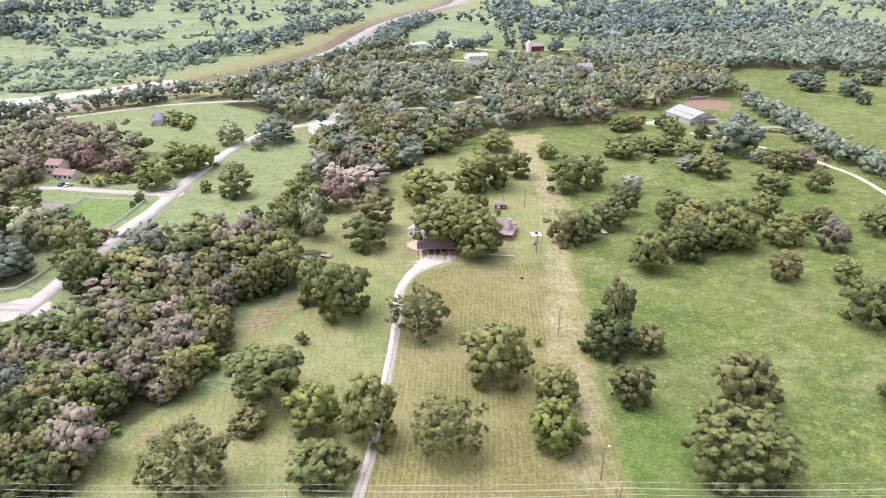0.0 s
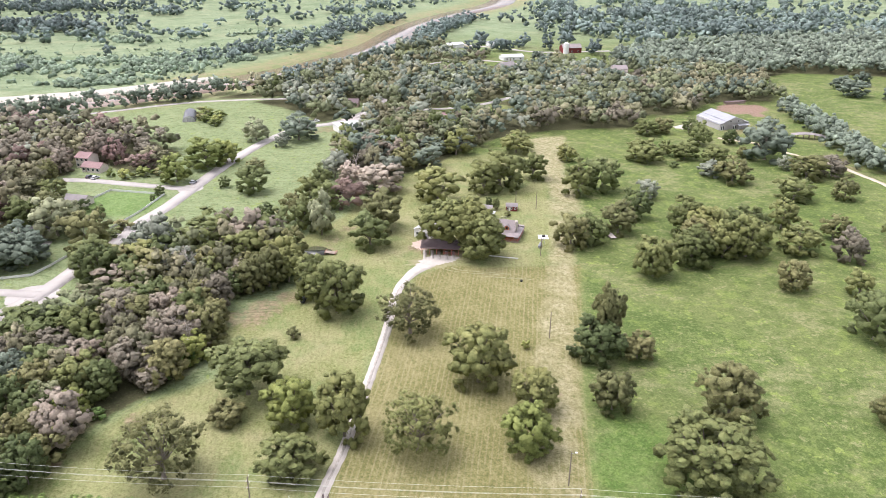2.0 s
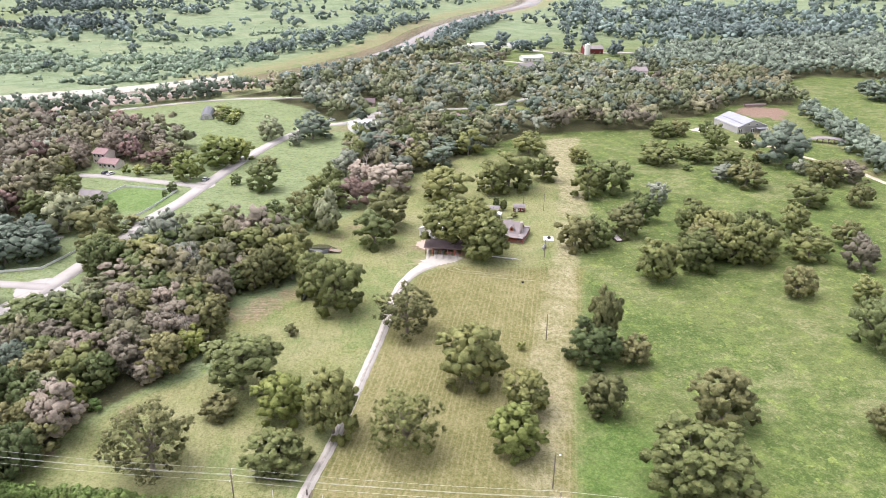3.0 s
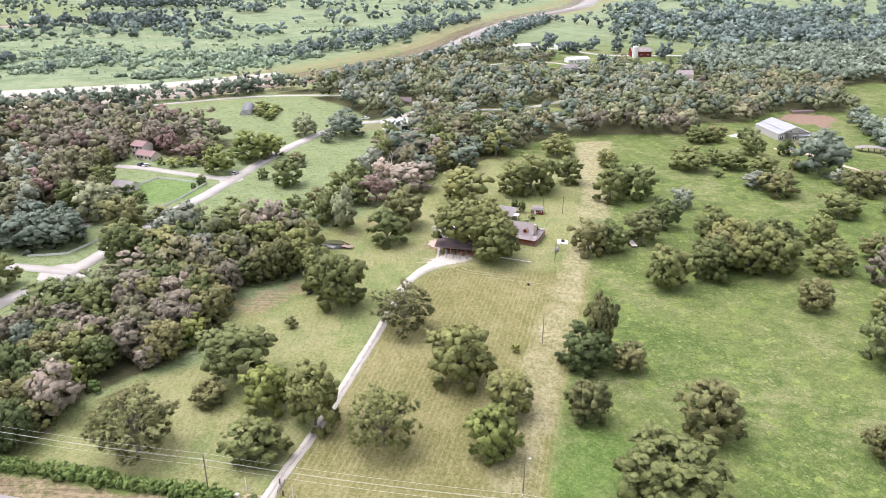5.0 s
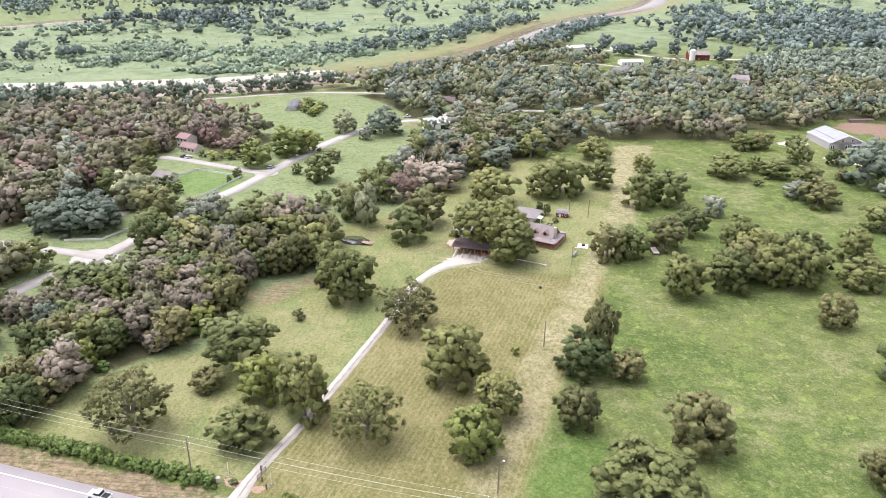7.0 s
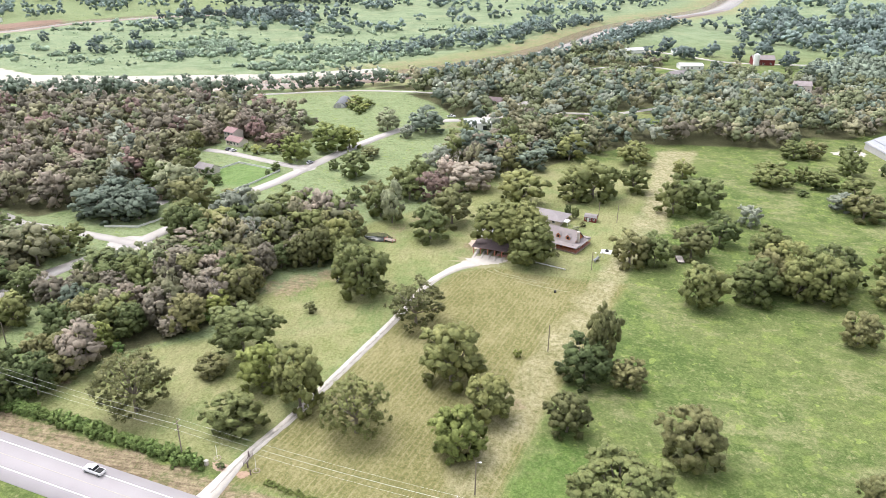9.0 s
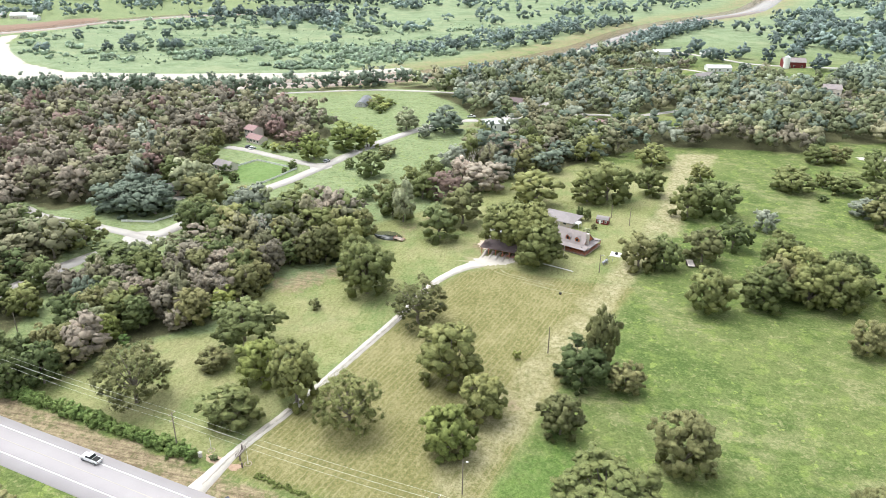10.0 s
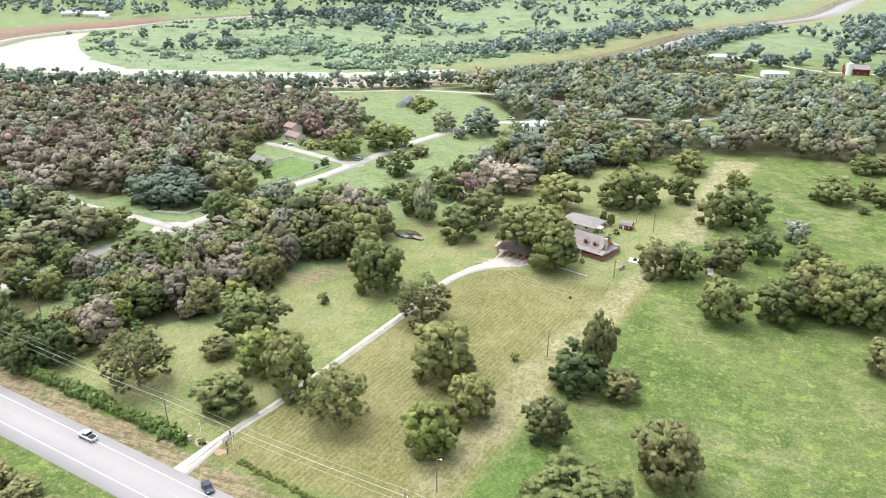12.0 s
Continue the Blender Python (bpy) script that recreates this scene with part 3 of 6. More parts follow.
# ---------------------------------------------------------------- roads
a, b = HIGHWAY_AT - 900 * HIGHWAY_WAY, HIGHWAY_AT + 900 * HIGHWAY_WAY
road = ribbon("road", [a[:2], HIGHWAY_AT[:2], b[:2]], 12.6, 0.10, ASPHALT, step=60, thick=0.14)
tagged(road, "pale grey two-lane asphalt highway with paved shoulders", "road", kind="structure")
for off in (-3.4 + 0.35, 3.4 + 0.35):
    ribbon("edge_line", [a[:2], HIGHWAY_AT[:2], b[:2]], 0.28, 0.112, LINE_PAINT, step=60, offset=off, thick=0.004, parent=road, label="worn white edge line")
for k_, (pts, w_, nm, lab) in enumerate(((LANE, 6.8, "road", "pale chip-sealed residential lane"), (LANE_WEST, 5.0, "road", "pale lane leading into the woods"), (LANE_SIDE, 5.4, "road", "pale side lane beside a lawn"),
                         (RIVER_ROAD, 4.4, "road", "pale lane along the river woods"), (LANE_EAST, 5.0, "road", "pale lane between wooded lots"), (FAR_ROAD, 6.0, "road", "pale lane past farm sheds"))):
    tagged(ribbon(nm, pts, w_, 0.07 + 0.012 * k_, CHIPSEAL, step=4, ragged=0.12, thick=0.12), lab, "road", kind="structure")
ribbon("centre_line", [a[:2], HIGHWAY_AT[:2], b[:2]], 0.22, 0.112, worn("faded_yellow_paint", (0.37, 0.335, 0.30), (0.44, 0.40, 0.34), 0.2), step=60, offset=0.35, thick=0.004, parent=road, label="faded yellow centre line")

drive = ribbon("driveway", [(-7.4, 101.4)] + DRIVE, [5.0, 2.7, 2.5, 2.7, 2.8, 2.8, 2.8, 2.9, 3.0, 3.6, 6.0], 0.04, GRAVEL, step=1.0, ragged=0.10, thick=0.08)
tagged(drive, "pale gravel farm drive with two wheel tracks", "driveway", kind="structure")
MEDIAN = worn("drive_median", (0.215, 0.200, 0.165), (0.52, 0.48, 0.43), 0.45, 0.95, 3.0, 0.04)
ribbon("median", DRIVE[0:8], [0.4, 0.6, 0.7, 0.75, 0.85, 0.75, 0.6, 0.3], 0.075, MEDIAN, step=0.8, ragged=0.12, thick=0.05, parent=drive, label="grassy middle strip")
track = ribbon("track", EAST_TRACK, 3.2, 0.05, worn("tan_track", (0.46, 0.38, 0.28), (0.62, 0.54, 0.43), 0.2, 0.95, 3.0), step=2.0, ragged=0.25, thick=0.08)
tagged(track, "tan dirt track towards a metal barn", "track", kind="structure")


def pad(name, x, y, rx, ry, turn, z, mat, label, category, seed=1, uneven=0.18, thick=0.03):
    """A flat patch of loose paving with an uneven outline."""
    rng = np.random.RandomState(seed)
    bm = bmesh.new()
    n = 150
    f = [1 + uneven * (math.sin(3 * k * 2 * math.pi / n + seed) * 0.6 + math.sin(11 * k * 2 * math.pi / n + 2 * seed) * 0.35 + rng.uniform(-0.7, 0.6)) for k in range(n)]
    ring = [bm.verts.new((rx * f[k] * math.cos(k * 2 * math.pi / n), ry * f[k] * math.sin(k * 2 * math.pi / n), 0)) for k in range(n)]
    low = [bm.verts.new((v.co.x * 1.03, v.co.y * 1.03, -thick)) for v in ring]
    bm.faces.new(ring)
    for k in range(n):
        bm.faces.new((ring[k - 1], low[k - 1], low[k], ring[k]))
    ob = part(name, bm, mat)
    ob.matrix_basis = pose(x, y, z, 0, 0, turn)
    return tagged(ob, label, category, kind="structure")


for k, x in enumerate((30.2, 32.8, 35.4, 38.0, 40.6)):
    y = 243.6 - (x - 28.6) * 0.2
    tagged(ribbon("worn_bay", [(x - 0.2, y - 4.5), (x, y - 1), (x + 0.6, y + 3.5)], 1.2, 0.056 + 0.003 * k, GRAVEL, step=0.8, ragged=0.25, thick=0.03, seed=k), "pale gravel wheel bay running into a carport", "yard", kind="structure")
WORN_EARTH = worn("worn_earth", (0.215, 0.205, 0.098), (0.310, 0.288, 0.172), 0.9, 0.95, 4.0, 0.02)
pad("gravel_yard", 34.5, 236.8, 10.5, 5.6, 20, 0.022, WORN_EARTH, "worn tan earth round a gravel yard", "yard", 13, 0.30, 0.02)
for k, line in enumerate(([(38.5, 230.6), (41, 228.2), (46, 226.6), (53.3, 224.3), (59, 222.4)], [(36.5, 229.0), (41, 226.4), (47, 224.6), (55, 222.4)], [(47, 222.6), (56, 220.2), (66, 217.6)])):
    tagged(ribbon("wheel_mark", line, 0.55, 0.028 + 0.003 * k, WORN_EARTH, step=0.7, ragged=0.3, thick=0.02, seed=20 + k), "faint worn wheel mark on mown grass", "wheel mark", kind="structure")
pad("gravel_yard", 34.0, 237.0, 8.0, 4.2, 22, 0.052, GRAVEL, "pale gravel parking yard before a carport", "yard", 3)
pad("gravel_yard", 30.0, 252, 3.4, 5.0, 0, 0.026, worn("rose_gravel", (0.44, 0.33, 0.27), (0.58, 0.46, 0.39), 0.4), "rosy gravel patch beside a carport", "yard", 5)
pad("gravel_yard", 211, 418, 9, 6, 20, 0.030, GRAVEL, "pale gravel yard beside a metal barn", "yard", 6)
pad("gravel_yard", -115.5, 266, 5, 3.2, 38, 0.034, CHIPSEAL, "pale concrete forecourt of a dark-roofed house", "yard", 7, 0.06)
pad("gravel_yard", -101.5, 222.8, 8.2, 7.6, 0, 0.038, CHIPSEAL, "pale widened lane corner", "yard", 8, 0.06)
pad("gravel_yard", -70.5, 328, 5.5, 5.5, 0, 0.040, CHIPSEAL, "pale widened lane corner", "yard", 14, 0.06)
pad("gravel_yard", 58, 462, 8, 5, 10, 0.042, CONCRETE, "pale concrete forecourt in the woods", "yard", 9, 0.08)
pad("gravel_yard", 228, 566, 12, 6, 0, 0.046, GRAVEL, "pale gravel yard among trees", "yard", 10)


# ---------------------------------------------------------------- trees
def tubes(paths, sides=6):
    """Tapered tubes along lists of (point, radius), in one pair of arrays."""
    V, F = [], []
    ring = np.arange(sides) * 2 * math.pi / sides
    for path in paths:
        base = sum(len(v) for v in V)
        for k, (p, r) in enumerate(path):
            q = path[min(k + 1, len(path) - 1)][0] - path[max(k - 1, 0)][0]
            q = q / (np.linalg.norm(q) + 1e-9)
            e = np.cross(q, (0.31, 0.95, 0.05))
            e /= np.linalg.norm(e)
            g = np.cross(q, e)
            V.append(p + r * (np.cos(ring)[:, None] * e + np.sin(ring)[:, None] * g))
        for k in range(len(path) - 1):
            i = base + k * sides + np.arange(sides)
            j = base + k * sides + (np.arange(sides) + 1) % sides
            F.append(np.column_stack([i, j, j + sides, i + sides]))
    return np.concatenate(V), np.concatenate(F)


def nut():
    """The core of a clump, made ragged as it is placed: its corners and faces."""
    bm = bmesh.new()
    bmesh.ops.create_icosphere(bm, subdivisions=1, radius=1.0)
    out = np.array([v.co[:] for v in bm.verts]), np.array([[v.index for v in f.verts] for f in bm.faces])
    bm.free()
    return out


NUT, NUT_FACES = nut()


def crown_of(rng, r, h, skirt, boughs, clumps, sprays, size, open_=0.0, bough=0.28, clump=0.11, top=False, solid=0.8, body=0.95):
    """A crown in three steps: boughs round the limb ends, ragged clumps of twigs over each bough, leaf sprays over each clump.
    Gives corners, triangles, the boughs' centres and soft normals. Sizes of boughs and clumps are shares of the radius."""
    zc = skirt + 0.46 * (h - skirt)
    i = np.arange(boughs) + 0.5
    up = 1 - i / boughs * (1.35 if top else 1.92)
    turn = i * 2.39996 + rng.uniform(0, 6.3)
    d = np.column_stack([np.sqrt(1 - up ** 2) * np.cos(turn), np.sqrt(1 - up ** 2) * np.sin(turn), up]) + rng.normal(size=(boughs, 3)) * 0.55 / math.sqrt(boughs)
    d /= np.linalg.norm(d, axis=1)[:, None]
    seed = rng.uniform(0, 50)
    swell = np.array([0.94 + 0.42 * noise.noise((q[0] * 1.6 + seed, q[1] * 1.6, q[2] * 1.6)) for q in d])
    depth = rng.uniform(0.64, 0.84, boughs) * swell
    depth[2::6] *= 0.55
    b = np.where(d[:, 2] > 0, h - zc, (zc - skirt) * 1.36)
    flat = np.hypot(d[:, 0], d[:, 1]).clip(0.3, 1)[:, None]
    d[:, :2] *= flat ** np.where(d[:, 2:] < 0, -0.62, -0.22)
    B = d * depth[:, None] * np.column_stack([np.full(boughs, r), np.full(boughs, r), b]) + (0, 0, zc)
    R = r * bough * rng.uniform(0.7, 1.3, boughs)
    keep = rng.uniform(size=boughs) > open_
    B, R, out = B[keep], R[keep], d[keep] * depth[keep][:, None]
    # clumps on the outer side of each bough
    g = rng.normal(size=(len(B), clumps, 3))
    g /= np.linalg.norm(g, axis=2)[:, :, None]
    g = g + out[:, None] * 0.75
    g /= np.linalg.norm(g, axis=2)[:, :, None]
    C = B[:, None] + g * (R[:, None] * rng.uniform(0.66, 1.06, (len(B), clumps)))[:, :, None] * (1, 1, 0.85)
    own = np.repeat(out, clumps, 0) * 0.5 + g.reshape(-1, 3) * 0.8
    C, L = C.reshape(-1, 3), r * clump * rng.uniform(0.6, 1.45, C.shape[0] * clumps)
    ok = C[:, 2] > skirt * 0.5 + 0.2
    C, L, own = C[ok], L[ok], own[ok]
    n = len(C)
    V, F, N, base = [], [], [], 0
    for at, rad, facing, rag, shrink in ((B, R, out * 0.6, 0.28, body), (C, L, own, 0.36, solid)):
        if not shrink:
            continue
        bv, bf = NUT, NUT_FACES
        k = len(bv)
        wob = rng.uniform(1 - rag, 1 + rag, (len(at), k)) * shrink
        V.append((at[:, None] + bv[None] * (rad[:, None] * wob)[:, :, None] * (1, 1, 0.82)).reshape(-1, 3))
        F.append((bf[None] + base + (np.arange(len(at)) * k)[:, None, None]).reshape(-1, 3))
        N.append((bv[None] * 0.6 + facing[:, None]).reshape(-1, 3))
        base += len(at) * k
    e = rng.normal(size=(n, sprays, 3))
    e /= np.linalg.norm(e, axis=2)[:, :, None]
    q = C[:, None] + e * (L[:, None, None] * rng.uniform(0.62, 1.3, (n, sprays, 1))) * (1, 1, 0.85)
    ok = ((e * own[:, None]).sum(2) > rng.uniform(-0.7, 0.1, e.shape[:2])) & (q[:, :, 2] > skirt * 0.5 + 0.15)
    lie = np.broadcast_to(own[:, None], e.shape)[ok]
    q, e = q[ok], e[ok]
    m = e * 0.85 + rng.normal(size=e.shape) * 0.36 + (0, 0, 0.45)
    m /= np.linalg.norm(m, axis=1)[:, None]
    t = np.cross(m, rng.normal(size=m.shape))
    t /= np.linalg.norm(t, axis=1)[:, None] + 1e-9
    u = np.cross(m, t)
    s = size * rng.uniform(0.6, 1.4, (len(q), 1))
    fold = m * s * rng.uniform(-0.35, 0.35, (len(q), 1))
    LV = np.stack([q + t * s, q + (u * 0.87 - t * 0.5) * s + fold, q - (u * 0.87 + t * 0.5) * s], 1).reshape(-1, 3)
    N = np.concatenate([*N, np.repeat(e * 0.6 + lie + m * 0.3, 3, 0)])
    N /= np.linalg.norm(N, axis=1)[:, None] + 1e-9
    F = np.concatenate([*F, np.arange(len(LV)).reshape(-1, 3) + base])
    return np.concatenate([*V, LV]), F, B, N


def limbs_of(rng, C, h, skirt, radius, count):
    """Trunk and limbs that reach to the lumps of a crown."""
    fork = np.array([rng.uniform(-0.3, 0.3), rng.uniform(-0.3, 0.3), skirt + 0.16 * h])
    paths = [[(np.array([0, 0, -0.3]), radius * 1.5), (np.array([0, 0, 0.5]), radius * 1.08), (fork * (0.6, 0.6, 0.6), radius * 0.95), (fork, radius * 0.85)]]
    for c in C[np.argsort(-C[:, 2] - rng.uniform(0, 8, len(C)))[:count]]:
        mid = fork + (c - fork) * 0.5 + rng.normal(size=3) * 0.35 - (0, 0, 0.3)
        paths.append([(fork - (0, 0, 0.4), radius * 0.5), (mid, radius * 0.28), (c, radius * 0.10), (c + (c - mid) * 0.2, radius * 0.03)])
    return tubes(paths)


# crowns are built 16 m high and 8 m in radius, and scaled: count, boughs, clumps, sprays, spray size, gaps, size of boughs and clumps
BUILD = {"near": (8, 40, 8, 22, 0.20, 0.0, 0.25, 0.110), "loose": (5, 46, 7, 30, 0.185, 0.0, 0.21, 0.096), "tall": (3, 44, 8, 22, 0.20, 0.0, 0.24, 0.106), "big": (1, 100, 8, 28, 0.125, 0.02, 0.16, 0.066),
         "mid": (8, 29, 6, 14, 0.215, 0.0, 0.285, 0.118), "wood": (8, 13, 6, 8, 0.27, 0.0, 0.345, 0.140), "bush": (4, 10, 6, 14, 0.30, 0.0, 0.38, 0.20)}
CROWNS, LEAFY = {}, {}
for kind, (count, boughs, clumps_, sprays, size, open_, bough, clump) in BUILD.items():
    for k in range(count):
        rng = np.random.RandomState(100 + 17 * k + len(kind))
        skirt = {"tall": 5.0, "mid": 0.1 + 0.05 * k, "bush": 0.1, "loose": 0.7 + 0.3 * k, "wood": 1.2, "big": 0.6}.get(kind, 0.15 + 0.1 * k)
        V, F, C, N = crown_of(rng, 8, 16, skirt, boughs, clumps_, sprays, size, open_, bough, clump, solid=0.5 if kind == "loose" else 0.78, body={"loose": 0.3, "wood": 0.62, "mid": 0.68}.get(kind, 0.62))
        crown = mesh_of("crown", V, F, LEAF["pecan"], N)
        # mid-distance and woodland crowns: leaf colour lightened in place of haze
        quiet_lift = {"mid": 0.35, "wood": 0.75}.get(kind, 0.0)
        if quiet_lift:
            crown.color_attributes.new("tint", "FLOAT_COLOR", "POINT").data.foreach_set("color", np.tile((0, 0, quiet_lift, 1), len(V)).astype(np.float32))
        TV, TF = limbs_of(rng, C, 16, skirt, 0.42, {"tall": 14, "big": 22, "near": 9, "loose": 16, "mid": 5, "wood": 3, "bush": 4}[kind])
        CROWNS[kind, k] = (crown, mesh_of("trunk", TV, TF, BARK))


def leafy(kind, k, look_):
    """The crown of that build in the leaves of that kind of tree."""
    if (kind, k, look_) not in LEAFY:
        me = CROWNS[kind, k][0].copy()
        me.materials[0] = LEAF[look_]
        LEAFY[kind, k, look_] = me
    return LEAFY[kind, k, look_]


LABELS = {"pecan": "olive-green pecan tree with a broad lumpy crown", "olive": "olive-brown tree with dry leaf clumps", "dark": "dark green tree with a dense low crown",
          "bright": "bright green tree with a rounded crown", "oak": "blue-green oak with a dense spreading crown", "brown": "brownish tree with thinning late-summer leaves",
          "tan": "pale tan tree with dried leaves", "rust": "rust-brown tree with dry leaves", "pale": "pale yellow-green tree with loose foliage", "grove": "dull green woodland tree", "drab": "drab olive-brown woodland tree", "grey": "grey-green tree with fine foliage", "far": "green woodland tree with haze-tinted leaves"}
tree_rng = np.random.RandomState(7)
PLACED = []


def tree(x, y, r, h, look_="pecan", kind="near", name="", group="", label="", turn=None):
    name = name or {"pecan": "pecan_tree", "oak": "oak_tree"}.get(look_, "tree")
    k = tree_rng.randint(BUILD[kind][0])
    turn = tree_rng.uniform(0, 360) if turn is None else turn
    PLACED.append((x, y))
    ob = thing(name, x, y, turn, 0, label or LABELS[look_], "bush" if "bush" in name else "tree", group)
    ob.matrix_basis = ob.matrix_basis @ Matrix.Diagonal((r / 8 * 1.04, r / 8 * 1.04, h / 16 * 1.0, 1))
    for nm, me in (("crown", leafy(kind, k, look_)), ("trunk", CROWNS[kind, k][1])):
        new(nm, me).parent = ob
    return ob


PASTURE = "trees scattered over the pasture"
FARM_TREES = [(-39.3, 127.6, 9.4, 17.5, "olive", "loose"), (-24.6, 158.5, 9.6, 15.0, "dark", "tall"), (-12.4, 144.3, 6.5, 13.7, "bright", "near"), (0.5, 138.2, 6.6, 18.0, "pecan", "near"),
              (-11.4, 126.5, 6.9, 9.5, "pecan", "near"), (17.8, 130.8, 8.3, 16.0, "pecan", "loose"), (20.2, 185.5, 9.0, 15.5, "olive", "loose"), (-1.8, 201, 8.8, 19.5, "pecan", "near"), (-9.0, 212, 6.6, 16.0, "pecan", "near"),
              (36.5, 157.6, 8.9, 18.7, "pecan", "near"), (48.5, 143.6, 5.9, 12.4, "pecan", "near"), (43.4, 128.1, 6.4, 13.2, "bright", "near"), (76.5, 171, 4.6, 19.5, "olive", "tall"), (72, 165.5, 7.6, 13.0, "dark", "near"),
              (83.5, 164.5, 5.2, 8.5, "olive", "near")]
for x, y, r, h, look_, kind in FARM_TREES:
    tree(x, y, r, h, look_, kind, group=PASTURE)
for x, y, r, h, look_, kind in [(68.4, 141.6, 5.5, 11.5, "olive", "near"), (97.0, 135.8, 7.3, 15.3, "olive", "near"), (79.8, 111.6, 12.7, 18.0, "pecan", "big"), (152.1, 200.9, 5.5, 11.6, "olive", "near"), (135.7, 126.3, 5.2, 10.9, "olive", "near"),
                                (108.7, 216.4, 7.8, 16.0, "pecan", "near"), (136.0, 252.2, 7.7, 16.2, "pecan", "near"), (140.7, 229.2, 7.0, 14.7, "pecan", "near"), (149.6, 228.7, 8.4, 17.7, "pecan", "near"), (140, 241, 8.5, 16.5, "pecan", "near"), (132.5, 235, 7.0, 14.0, "olive", "near"), (155, 241, 8.4, 16.0, "pecan", "near"), (126.7, 224.4, 8.1, 15.1, "pecan", "near")]:
    tree(x, y, r, h, look_, kind, group=PASTURE)
MID_TREES = [(86.8, 244.6, 7.3, 15.3, "olive"), (95.8, 247.1, 6.2, 13.0, "dark"), (109.7, 256.4, 7.5, 13.4, "olive"), (122.0, 271.5, 6.2, 13.1, "dark"), (137.0, 295.1, 4.7, 9.9, "grey"), (107.1, 303.1, 7.9, 16.6, "pecan"), (119.5, 307.4, 8.4, 17.5, "dark"),
             (64.3, 310.6, 7.7, 14.8, "pecan"), (72.8, 315.4, 11.3, 20.2, "pecan"), (91.5, 327.8, 6.8, 13.4, "pecan"), (116.1, 355.4, 5.4, 9.3, "pecan"), (93.0, 373.3, 9.0, 11.9, "pecan"), (41.8, 301.5, 10.4, 17.0, "pecan"), (10.4, 253.3, 8.1, 14.4, "dark")]
for x, y, r, h, look_ in MID_TREES:
    tree(x, y, r, h, look_, "mid", group=PASTURE)
for x, y, r, h, look_ in [(15.8, 270.6, 8.5, 16.8, "olive"), (202.9, 286.8, 8.3, 11.3, "pecan"), (226.0, 284.0, 5.8, 11.4, "olive"), (225.8, 314.5, 8.8, 13.9, "olive"), (241.4, 318.1, 7.6, 10.2, "brown"), (177.8, 253.5, 6.4, 13.5, "pecan"), (172.2, 230.4, 8.2, 11.6, "pecan"),
                          (192.9, 241.4, 5.4, 10.9, "olive"), (186.4, 220.6, 6.3, 13.3, "brown"), (215.0, 233.1, 6.6, 11.8, "pecan"), (172.2, 194.5, 4.8, 10.0, "pecan"), (158.5, 167.1, 8.4, 17.7, "dark"), (156.9, 352.0, 10.1, 11.5, "pecan"), (172.2, 360.2, 4.0, 8.4, "pecan")]:
    tree(x, y, r, h, look_, "mid", group=PASTURE)
for x, y, r, h, look_ in [(179.8, 352.9, 7.5, 10.1, "pecan"), (191.8, 343.4, 7.1, 10.1, "pecan"), (186.5, 313.2, 8.7, 12.7, "olive"), (181.0, 323.8, 6.5, 7.4, "grey"), (211.0, 351.8, 3.1, 6.6, "olive"), (221.8, 347.3, 13.4, 21.8, "oak"), (199.1, 378.2, 6.7, 14.1, "dark"), (217.1, 377.8, 4.5, 9.5, "dark"),
                          (222.5, 329.5, 3.7, 7.8, "grey"), (178.0, 402.4, 7.1, 10.0, "pecan"), (188, 405, 6, 10.3, "olive"), (240, 375, 7, 11.2, "oak"), (205, 405, 4, 9.4, "dark")]:
    tree(x, y, r, h, look_, "mid", group=PASTURE)
for x, y, r, h, look_ in [(38.0, 249, 10.6, 18.5, "pecan"), (46.5, 246.5, 10, 20.5, "pecan"), (51.2, 238, 9.4, 18, "pecan")]:
    tree(x, y, r, h, look_, "near" if y < 241 else "tall", label="huge olive-green pecan tree shading the farmhouse and carport", group="pecans over the farmhouse")
STRIP = "trees along the ditch"
for x, y, r, h, look_ in [(-89.4, 190.6, 10.2, 12.3, "dark"), (-86.5, 170.0, 4.8, 10.1, "oak"), (-78.9, 162.6, 5.5, 10.9, "olive"), (-66.4, 152.3, 4.3, 9.0, "bright"), (-70.6, 143.2, 5.0, 10.5, "olive"), (-75.2, 139.5, 2.8, 5.9, "dark"), (-69.4, 173.5, 5.3, 11.0, "brown"),
                          (-61.9, 161.5, 5.5, 11.6, "dark"), (-56.3, 168.7, 6.0, 12.5, "brown"), (-47.1, 167.8, 6.0, 12.6, "olive"), (-50.0, 164.4, 4.1, 7.1, "tan"), (-45.9, 185.0, 7.8, 13.0, "brown"), (-74.7, 195.2, 5.3, 6.3, "olive"), (-66.5, 211.6, 4.6, 8.2, "bright")]:
    tree(x, y, r, h, look_, "near", group=STRIP)
for x, y, r, h, look_ in [(-40.0, 186.0, 6.5, 13.7, "olive"), (-38.6, 196.0, 4.8, 10.5, "olive"), (-54.6, 213.5, 6.7, 8.6, "olive"), (-36.5, 215.5, 4.4, 9.4, "dark"), (-30.0, 218.5, 6.0, 12.8, "olive"), (-74.3, 205.3, 4.5, 8.1, "dark"), (-41.5, 177.0, 4.6, 9.0, "bright"), (-89.0, 163.3, 3.8, 7.3, "dark"),
                          (-62, 195, 7, 12.2, "olive"), (-53, 199, 6, 12.2, "brown"), (-80, 181, 6, 10.3, "brown"), (-45, 203, 6.5, 12.2, "olive"), (-24, 225, 6, 12.2, "pecan")]:
    tree(x, y, r, h, look_, "near", group=STRIP)
